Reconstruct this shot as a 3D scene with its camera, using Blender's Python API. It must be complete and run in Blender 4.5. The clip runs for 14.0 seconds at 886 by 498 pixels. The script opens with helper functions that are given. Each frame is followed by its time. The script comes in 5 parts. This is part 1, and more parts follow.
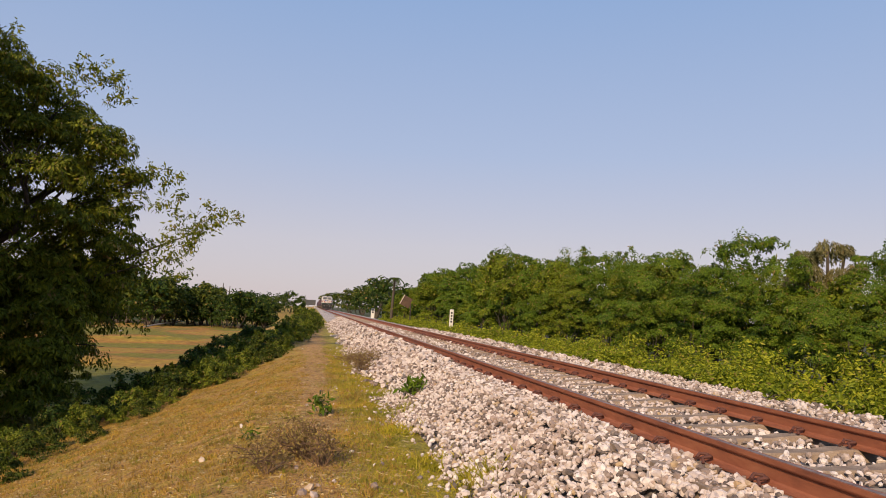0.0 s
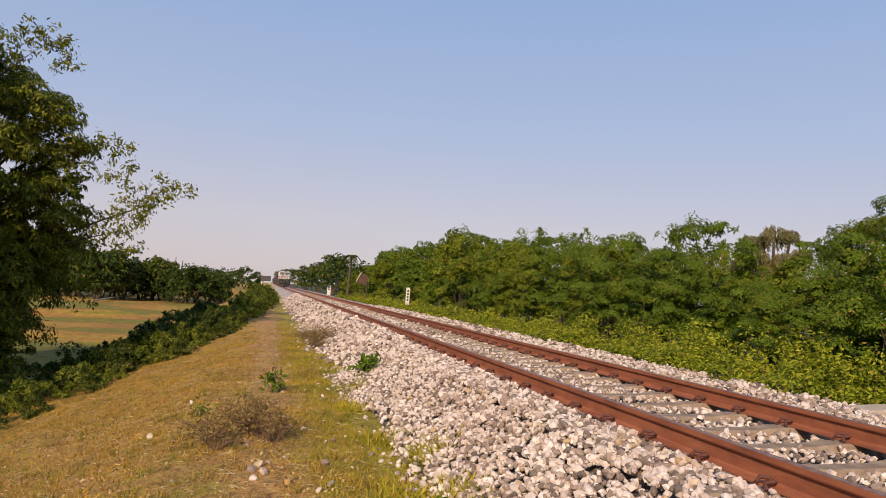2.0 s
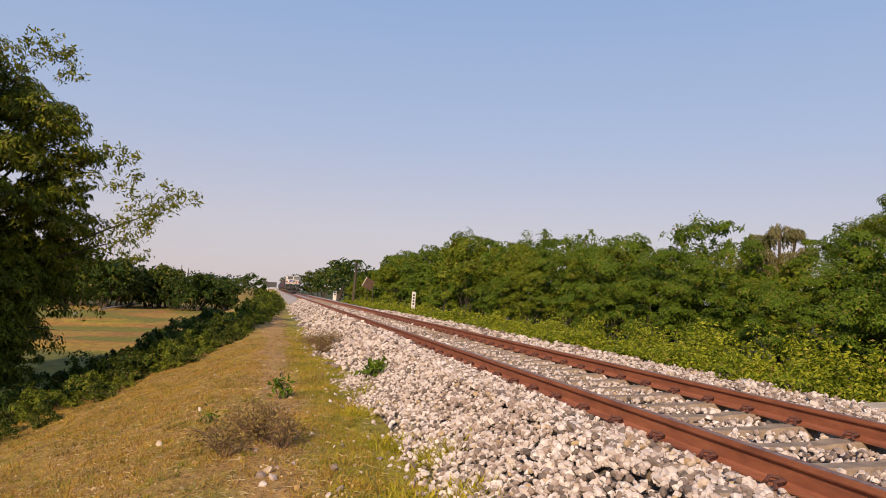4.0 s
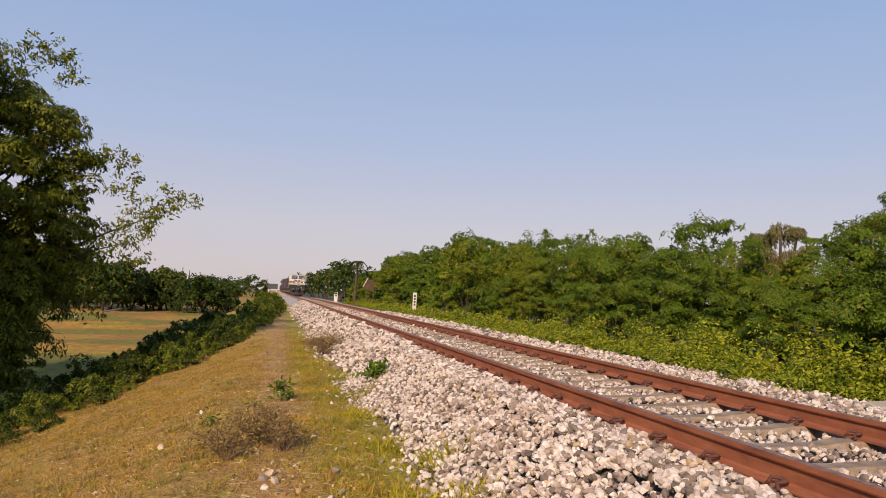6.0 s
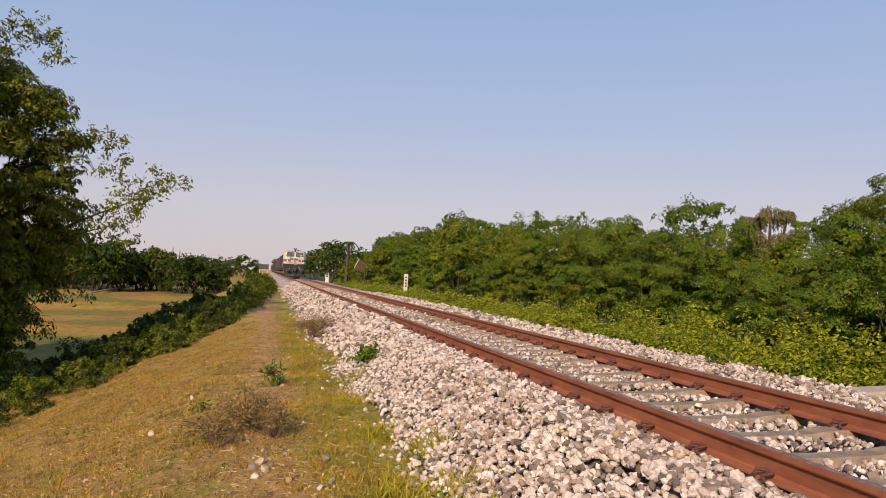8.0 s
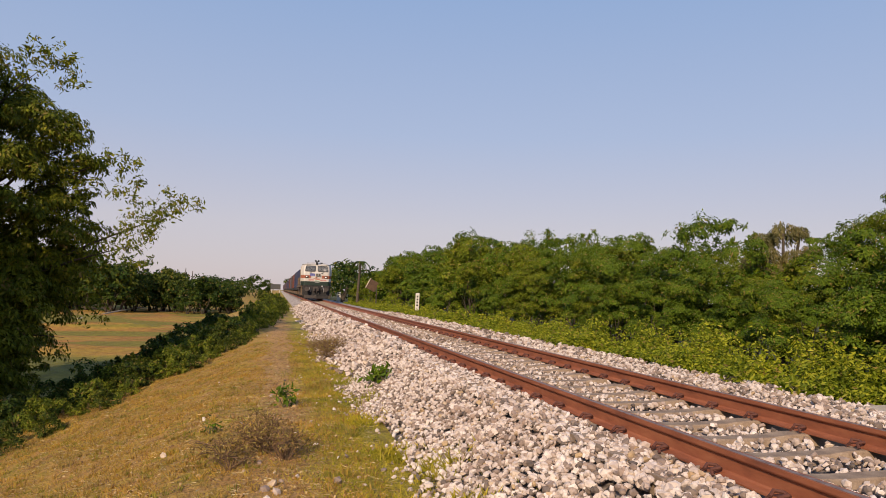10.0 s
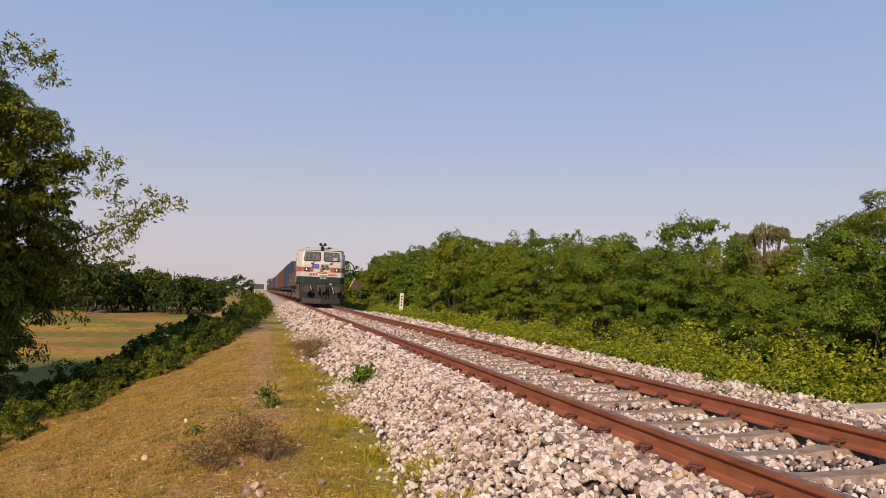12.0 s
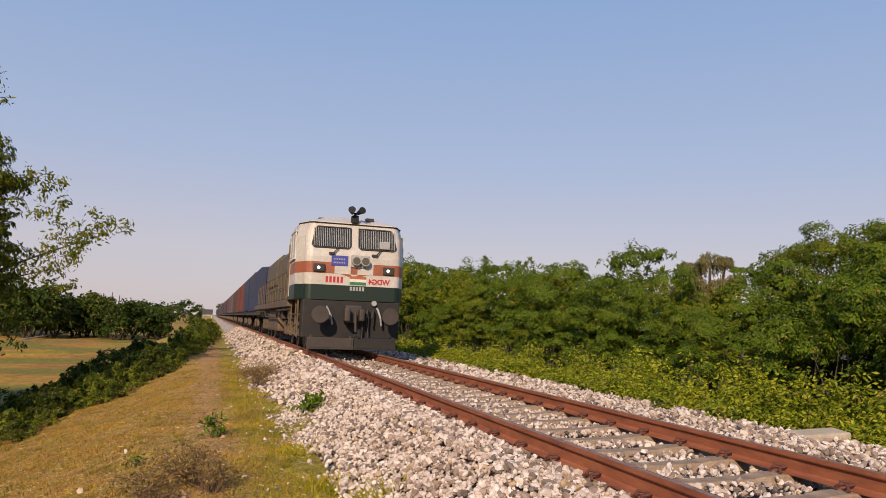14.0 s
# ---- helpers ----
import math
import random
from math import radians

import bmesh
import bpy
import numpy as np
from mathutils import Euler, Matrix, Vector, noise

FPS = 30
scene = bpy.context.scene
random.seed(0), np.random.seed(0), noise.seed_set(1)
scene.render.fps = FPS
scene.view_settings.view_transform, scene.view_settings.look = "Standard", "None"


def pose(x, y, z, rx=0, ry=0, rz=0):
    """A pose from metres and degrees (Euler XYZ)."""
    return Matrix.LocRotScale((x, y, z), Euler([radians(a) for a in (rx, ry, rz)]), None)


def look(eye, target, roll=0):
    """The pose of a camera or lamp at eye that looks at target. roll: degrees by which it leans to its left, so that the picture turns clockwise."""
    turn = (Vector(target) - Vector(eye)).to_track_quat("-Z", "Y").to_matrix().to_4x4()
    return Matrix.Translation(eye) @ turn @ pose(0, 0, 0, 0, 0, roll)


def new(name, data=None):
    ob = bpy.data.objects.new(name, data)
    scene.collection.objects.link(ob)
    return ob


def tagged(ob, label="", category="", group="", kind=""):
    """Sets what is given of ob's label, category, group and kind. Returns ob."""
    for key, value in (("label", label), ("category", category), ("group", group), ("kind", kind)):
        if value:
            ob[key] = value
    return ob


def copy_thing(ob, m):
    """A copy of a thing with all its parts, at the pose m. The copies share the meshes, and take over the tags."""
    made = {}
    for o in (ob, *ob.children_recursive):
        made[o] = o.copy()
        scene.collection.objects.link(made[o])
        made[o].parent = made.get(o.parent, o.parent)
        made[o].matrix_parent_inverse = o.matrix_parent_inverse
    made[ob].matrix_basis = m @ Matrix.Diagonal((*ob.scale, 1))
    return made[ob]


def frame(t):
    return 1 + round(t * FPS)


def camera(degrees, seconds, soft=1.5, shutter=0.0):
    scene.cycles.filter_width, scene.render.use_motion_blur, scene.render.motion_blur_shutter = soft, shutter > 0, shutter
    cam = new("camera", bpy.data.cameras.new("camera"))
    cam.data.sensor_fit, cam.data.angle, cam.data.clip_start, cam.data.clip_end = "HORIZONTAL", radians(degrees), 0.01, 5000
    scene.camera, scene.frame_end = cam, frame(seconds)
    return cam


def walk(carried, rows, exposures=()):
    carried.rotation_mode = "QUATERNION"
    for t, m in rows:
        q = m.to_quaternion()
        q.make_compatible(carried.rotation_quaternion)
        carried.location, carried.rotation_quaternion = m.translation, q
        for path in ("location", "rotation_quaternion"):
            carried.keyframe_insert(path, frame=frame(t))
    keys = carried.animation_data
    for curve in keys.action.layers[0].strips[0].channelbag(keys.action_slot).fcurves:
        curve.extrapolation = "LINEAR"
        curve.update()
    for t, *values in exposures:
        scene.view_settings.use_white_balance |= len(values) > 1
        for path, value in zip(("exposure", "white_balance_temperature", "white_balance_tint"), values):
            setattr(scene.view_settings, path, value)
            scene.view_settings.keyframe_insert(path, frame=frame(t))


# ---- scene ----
# The rails run along +y; z = 0 is the top of the rails.
TRACK_X = 3.818
NEAR_X, FAR_X = 2.945, 4.691
EYE_Z = 0.833


# ---- camera ----
cam = camera(64.13, 14.0, soft=0.8)
CAMERA_ROWS = [
    (0, 0.000, 0.000, 0.000, -10.10, 5.08, 2.66),
    (0.5, 0.007, 0.004, 0.001, -10.57, 4.74, 2.64),
    (1, 0.025, -0.004, -0.001, -12.34, 4.66, 2.62),
    (1.5, 0.023, -0.005, 0.004, -12.78, 4.02, 2.88),
    (2, 0.027, -0.004, 0.002, -13.61, 3.52, 3.47),
    (2.5, 0.025, -0.006, 0.007, -13.98, 4.05, 3.03),
    (3, 0.019, -0.016, 0.001, -13.39, 3.63, 2.70),
    (5.5, 0.020, -0.019, 0.013, -13.05, 4.08, 2.49),
    (6, 0.025, -0.015, 0.016, -13.12, 3.82, 2.24),
    (6.5, 0.038, -0.004, 0.029, -13.29, 2.91, 2.45),
    (7, 0.033, 0.001, 0.069, -13.97, 1.49, 2.93),
    (7.5, 0.032, -0.001, 0.089, -14.20, 1.34, 2.54),
    (8, 0.036, -0.006, 0.097, -13.88, 2.24, 2.28),
    (8.5, 0.043, -0.016, 0.111, -12.74, 3.51, 1.92),
    (11, 0.033, -0.013, 0.111, -13.57, 3.83, 1.84),
    (11.5, 0.031, -0.008, 0.112, -14.55, 3.96, 2.08),
    (12, 0.040, 0.003, 0.114, -14.19, 3.74, 1.83),
    (12.5, 0.040, 0.001, 0.106, -15.50, 4.01, 1.97),
    (13, 0.049, 0.002, 0.107, -16.39, 4.38, 1.93),
    (13.5, 0.052, 0.004, 0.113, -17.06, 5.04, 1.88),
    (14, 0.063, 0.005, 0.122, -17.86, 5.98, 2.07),
]
walk(cam, [(t, pose(x, y, EYE_Z + z, 90 + pitch, 0, yaw) @ pose(0, 0, 0, 0, 0, roll)) for t, x, y, z, yaw, pitch, roll in CAMERA_ROWS],
     [(0, -0.06, 6600, 14), (8.5, -0.05, 6600, 14), (11, -0.11, 6600, 14), (14, -0.11, 6600, 14)])

# ---- light ----
SUN_TO = Vector((-0.50, -0.87, 0.54)).normalized()
world = bpy.data.worlds.new("world")
scene.world = world
world.use_nodes = True
wn = world.node_tree.nodes
sky = wn.new("ShaderNodeTexSky")
sky.sky_type = "NISHITA"
sky.sun_disc = False
sky.sun_elevation = math.asin(SUN_TO.z)
sky.sun_rotation = math.atan2(SUN_TO.x, SUN_TO.y)
sky.air_density, sky.dust_density, sky.ozone_density = 1.0, 0.6, 2.5
# haze: a pale veil over the clear sky, thickest towards the horizon
wl = world.node_tree.links
clear = wn.new("ShaderNodeMix")
clear.data_type, clear.blend_type = "RGBA", "MULTIPLY"
clear.inputs[0].default_value = 1.0
clear.inputs[7].default_value = (0.11, 0.11, 0.11, 1)
wl.new(sky.outputs[0], clear.inputs[6])
place = wn.new("ShaderNodeTexCoord")
split = wn.new("ShaderNodeSeparateXYZ")
wl.new(place.outputs["Generated"], split.inputs[0])
veil = wn.new("ShaderNodeValToRGB")
for k, (at, c) in enumerate(((0.0, (0.64, 0.56, 0.585)), (0.09, (0.62, 0.59, 0.65)), (0.22, (0.45, 0.545, 0.74)), (0.45, (0.29, 0.455, 0.745)), (1.0, (0.19, 0.30, 0.58)))):
    el = veil.color_ramp.elements[k] if k < 2 else veil.color_ramp.elements.new(at)
    el.position, el.color = at, (*c, 1)
wl.new(split.outputs[2], veil.inputs[0])
hazy = wn.new("ShaderNodeMix")
hazy.data_type = "RGBA"
hazy.inputs[0].default_value = 0.85
wl.new(clear.outputs[2], hazy.inputs[6])
wl.new(veil.outputs[0], hazy.inputs[7])
wl.new(hazy.outputs[2], wn["Background"].inputs[0])
wn["Background"].inputs[1].default_value = 1.0
sun = new("sun", bpy.data.lights.new("sun", "SUN"))
sun.data.energy, sun.data.angle, sun.data.color = 5.0, radians(0.6), (1.0, 0.80, 0.56)
sun.matrix_world = look(SUN_TO * 100, (0, 0, 0))


# ---- materials ----
class Mat:
    """A node material with a few short cuts."""

    def __init__(self, name, rough=0.7, metal=0.0):
        self.m = bpy.data.materials.new(name)
        self.m.use_nodes = True
        self.t = self.m.node_tree
        self.b = self.t.nodes["Principled BSDF"]
        self.b.inputs["Roughness"].default_value = rough
        self.b.inputs["Metallic"].default_value = metal

    def node(self, kind, **inputs):
        n = self.t.nodes.new(kind)
        for k, v in inputs.items():
            key = int(k[1:]) if k[0] == "i" and k[1:].isdigit() else k.replace("_", " ")
            if isinstance(v, bpy.types.NodeSocket):
                self.t.links.new(v, n.inputs[key])
            else:
                n.inputs[key].default_value = v
        return n

    def link(self, a, b):
        self.t.links.new(a, b)

    def coord(self):
        return self.node("ShaderNodeTexCoord").outputs["Object"]

    def noise(self, scale, detail=4.0, rough=0.55, vec=None, out="Fac"):
        n = self.node("ShaderNodeTexNoise", Vector=vec or self.coord(), Scale=scale, Detail=detail, Roughness=rough)
        return n.outputs[out]

    def ramp(self, fac, stops):
        n = self.node("ShaderNodeValToRGB", Fac=fac)
        e = n.color_ramp.elements
        while len(e) < len(stops):
            e.new(0.5)
        for el, (p, c) in zip(e, stops):
            el.position, el.color = p, (*c, 1)
        return n.outputs[0]

    def mix(self, fac, a, b, kind="MIX"):
        n = self.t.nodes.new("ShaderNodeMix")
        n.data_type, n.blend_type = "RGBA", kind
        for k, v in ((0, fac), (6, a), (7, b)):
            if isinstance(v, bpy.types.NodeSocket):
                self.t.links.new(v, n.inputs[k])
            else:
                n.inputs[k].default_value = (*v, 1) if isinstance(v, tuple) else v
        return n.outputs[2]

    def color(self, out):
        if isinstance(out, tuple):
            self.b.inputs["Base Color"].default_value = (*out, 1)
        else:
            self.link(out, self.b.inputs["Base Color"])
        return self

    def bump(self, fac, strength=0.3, distance=0.02):
        n = self.node("ShaderNodeBump", Height=fac, Strength=strength, Distance=distance)
        self.link(n.outputs[0], self.b.inputs["Normal"])
        return self


def paint(name, base, rough=0.5, dirt=(0.12, 0.09, 0.06), amount=0.5, scale=1.2, metal=0.0):
    """Painted or weathered metal: streaks of dirt over a base colour."""
    m = Mat(name, rough, metal)
    n = m.noise(scale, 8, 0.65)
    f = m.node("ShaderNodeMath", i0=m.ramp(n, [(0.42, (0, 0, 0)), (0.72, (1, 1, 1))]), i1=amount)
    f.operation = "MULTIPLY"
    fine = m.ramp(m.noise(scale * 14, 4), [(0.3, (0.82, 0.82, 0.82)), (0.7, (1, 1, 1))])
    m.color(m.mix(1.0, m.mix(f.outputs[0], base, dirt), fine, "MULTIPLY"))
    m.bump(m.noise(scale * 10, 5), 0.15, 0.01)
    return m.m


def leaf_material(name, dark, mid, light, trans=0.25, dry=(0.22, 0.15, 0.05), dry_at=0.985):
    """Leaves: colour varies leaf by leaf and in broad patches; light passes through."""
    m = Mat(name, 0.6)
    m.b.inputs["Specular IOR Level"].default_value = 0.18
    r = m.node("ShaderNodeNewGeometry").outputs["Random Per Island"]
    broad = m.noise(1.1, 3, 0.55)
    a = m.ramp(r, [(0.0, dark), (0.5, mid), (0.9, light), (dry_at, dry if dry_at < 1 else light)])
    b = m.ramp(broad, [(0.34, (0.72, 0.80, 0.80)), (0.50, (1.0, 1.0, 0.95)), (0.66, (1.22, 1.15, 0.92))])
    c = m.mix(1.0, a, b, "MULTIPLY")
    m.color(c)
    tr = m.node("ShaderNodeBsdfTranslucent", Color=m.mix(1.0, c, (1.3, 1.5, 0.6), "MULTIPLY"))
    mx = m.node("ShaderNodeMixShader", Fac=trans, i1=m.b.outputs[0], i2=tr.outputs[0])
    m.link(mx.outputs[0], m.t.nodes["Material Output"].inputs["Surface"])
    return m.m


def bark_material(name, base):
    m = Mat(name, 0.9)
    n = m.noise(7, 6, 0.7)
    m.color(m.ramp(n, [(0.3, tuple(c * 0.5 for c in base)), (0.7, base)]))
    m.bump(n, 0.6, 0.03)
    return m.m


def stone_material():
    m = Mat("ballast_stone", 0.85)
    r = m.node("ShaderNodeNewGeometry").outputs["Random Per Island"]
    o = m.node("ShaderNodeObjectInfo").outputs["Random"]
    add = m.node("ShaderNodeMath", i0=r, i1=o)
    fr = m.node("ShaderNodeMath", i0=add.outputs[0])
    fr.operation = "FRACT"
    base = m.ramp(fr.outputs[0], [(0.0, (0.15, 0.12, 0.10)), (0.12, (0.27, 0.21, 0.175)), (0.28, (0.43, 0.325, 0.265)), (0.5, (0.66, 0.56, 0.50)), (0.93, (0.85, 0.76, 0.70)), (0.985, (0.52, 0.37, 0.21))])
    fine = m.ramp(m.noise(38, 5, 0.6), [(0.25, (0.72, 0.69, 0.66)), (0.7, (1, 1, 1))])
    broad = m.ramp(m.noise(0.8, 3), [(0.35, (0.84, 0.80, 0.78)), (0.65, (1, 1, 1))])
    m.color(m.mix(1.0, m.mix(1.0, base, fine, "MULTIPLY"), broad, "MULTIPLY"))
    m.bump(m.noise(60, 4), 0.4, 0.006)
    return m.m


def ballast_bed_material():
    m = Mat("ballast_bed", 0.95)
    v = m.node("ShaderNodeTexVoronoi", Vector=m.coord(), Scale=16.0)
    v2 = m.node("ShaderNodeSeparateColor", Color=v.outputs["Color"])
    # dark tones, darkest at the cell edges, paint in the shade between stones
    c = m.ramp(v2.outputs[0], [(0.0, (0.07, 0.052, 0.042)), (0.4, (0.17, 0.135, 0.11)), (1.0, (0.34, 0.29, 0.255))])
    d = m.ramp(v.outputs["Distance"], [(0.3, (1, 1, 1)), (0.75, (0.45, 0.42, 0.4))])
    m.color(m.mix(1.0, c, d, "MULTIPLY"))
    inv = m.node("ShaderNodeMath", i0=1.0, i1=v.outputs["Distance"])
    inv.operation = "SUBTRACT"
    m.bump(inv.outputs[0], 1.0, 0.05)
    return m.m


def far_ballast_material():
    """Ballast too far off for single stones."""
    m = Mat("far_ballast", 0.95)
    v = m.node("ShaderNodeTexVoronoi", Vector=m.coord(), Scale=9.0)
    v2 = m.node("ShaderNodeSeparateColor", Color=v.outputs["Color"])
    c = m.ramp(v2.outputs[0], [(0.0, (0.22, 0.18, 0.16)), (0.35, (0.46, 0.40, 0.37)), (1.0, (0.66, 0.60, 0.56))])
    # cell edges darkened: gap shade put into the colour of the distant stones
    d = m.ramp(v.outputs["Distance"], [(0.35, (1, 1, 1)), (0.8, (0.5, 0.46, 0.44))])
    m.color(m.mix(1.0, c, d, "MULTIPLY"))
    inv = m.node("ShaderNodeMath", i0=1.0, i1=v.outputs["Distance"])
    inv.operation = "SUBTRACT"
    m.bump(inv.outputs[0], 0.8, 0.06)
    return m.m


def bank_material():
    """Short dry grass on the bank: olive and straw, with a worn earth path beside the track."""
    m = Mat("bank_grass", 0.95)
    co = m.coord()
    x = m.node("ShaderNodeSeparateXYZ", Vector=co).outputs[0]
    wob = m.noise(0.5, 4, 0.6, co)
    wx = m.node("ShaderNodeMath", i0=wob, i1=1.6)
    wx.operation = "MULTIPLY"
    sx = m.node("ShaderNodeMath", i0=x, i1=wx.outputs[0])
    grass = m.ramp(m.noise(2.2, 6, 0.65, co), [(0.30, (0.31, 0.155, 0.044)), (0.43, (0.46, 0.265, 0.072)), (0.53, (0.40, 0.265, 0.042)), (0.66, (0.25, 0.215, 0.014))])
    earth = m.ramp(m.noise(5.0, 6, 0.7, co), [(0.3, (0.38, 0.18, 0.055)), (0.7, (0.60, 0.36, 0.14))])
    green = m.ramp(m.noise(3.0, 5, 0.6, co), [(0.3, (0.25, 0.22, 0.020)), (0.7, (0.46, 0.35, 0.04))])
    path = m.ramp(m.node("ShaderNodeMapRange", Value=sx.outputs[0], From_Min=-1.5, From_Max=2.5).outputs[0],
                  [(0.45, (0, 0, 0)), (0.56, (0.8, 0.8, 0.8)), (0.66, (0.8, 0.8, 0.8)), (0.74, (0, 0, 0))])
    edge = m.ramp(m.node("ShaderNodeMapRange", Value=sx.outputs[0], From_Min=-1.5, From_Max=2.5).outputs[0],
                  [(0.70, (0, 0, 0)), (0.80, (0.9, 0.9, 0.9))])
    c = m.mix(edge, m.mix(path, grass, earth), green)
    fine = m.ramp(m.noise(24, 7, 0.8, co), [(0.34, (0.30, 0.26, 0.24)), (0.48, (0.92, 0.92, 0.92)), (0.68, (1.45, 1.4, 1.3))])
    clod = m.ramp(m.noise(5.5, 5, 0.7, co), [(0.36, (0.55, 0.50, 0.46)), (0.52, (1, 1, 1))])
    m.color(m.mix(1.0, m.mix(1.0, c, fine, "MULTIPLY"), clod, "MULTIPLY"))
    h = m.node("ShaderNodeMath", i0=m.noise(30, 6, 0.75, co), i1=m.noise(6, 4, 0.6, co))
    m.bump(h.outputs[0], 0.8, 0.035)
    return m.m


def field_material():
    """Stubble fields and pasture in long bands."""
    m = Mat("field", 0.95)
    co = m.coord()
    mp = m.node("ShaderNodeMapping", Vector=co, Scale=(0.03, 0.085, 1.0), Rotation=(0, 0, 0.12))
    band = m.noise(1.0, 3, 0.5, mp.outputs[0])
    c = m.ramp(band, [(0.38, (0.17, 0.160, 0.010)), (0.44, (0.32, 0.25, 0.016)), (0.49, (0.47, 0.285, 0.030)), (0.54, (0.45, 0.20, 0.035)), (0.59, (0.24, 0.205, 0.012))])
    fine = m.ramp(m.noise(1.6, 7, 0.7, co), [(0.3, (0.5, 0.48, 0.42)), (0.7, (1.1, 1.08, 1.0))])
    m.color(m.mix(1.0, c, fine, "MULTIPLY"))
    m.bump(m.noise(3, 6, 0.7, co), 0.8, 0.2)
    return m.m


def shaded_undergrowth_material():
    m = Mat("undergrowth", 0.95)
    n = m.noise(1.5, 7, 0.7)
    # soil and litter tones, kept near black to paint in shade beneath the thicket
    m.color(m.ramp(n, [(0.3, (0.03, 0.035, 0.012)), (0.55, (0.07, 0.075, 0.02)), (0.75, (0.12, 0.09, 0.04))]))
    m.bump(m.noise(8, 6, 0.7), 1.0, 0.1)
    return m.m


def rail_material():
    m = Mat("rusty_rail", 0.75, 0.0)
    co = m.coord()
    mp = m.node("ShaderNodeMapping", Vector=co, Scale=(1, 0.25, 1))
    n = m.noise(9, 7, 0.7, mp.outputs[0])
    m.color(m.ramp(n, [(0.25, (0.14, 0.044, 0.022)), (0.5, (0.285, 0.090, 0.040)), (0.75, (0.38, 0.140, 0.064))]))
    m.bump(m.noise(70, 5), 0.3, 0.004)
    return m.m


def steel_material():
    m = Mat("worn_rail_top", 0.5, 0.5)
    m.color(m.ramp(m.noise(14, 5), [(0.3, (0.20, 0.10, 0.065)), (0.7, (0.40, 0.29, 0.23))]))
    return m.m


def concrete_material(name, lo, hi):
    m = Mat(name, 0.9)
    n = m.noise(6, 8, 0.7)
    fine = m.ramp(m.noise(70, 4, 0.7), [(0.3, (0.7, 0.68, 0.66)), (0.7, (1, 1, 1))])
    m.color(m.mix(1.0, m.ramp(n, [(0.3, lo), (0.7, hi)]), fine, "MULTIPLY"))
    m.bump(m.noise(40, 6, 0.7), 0.4, 0.01)
    return m.m


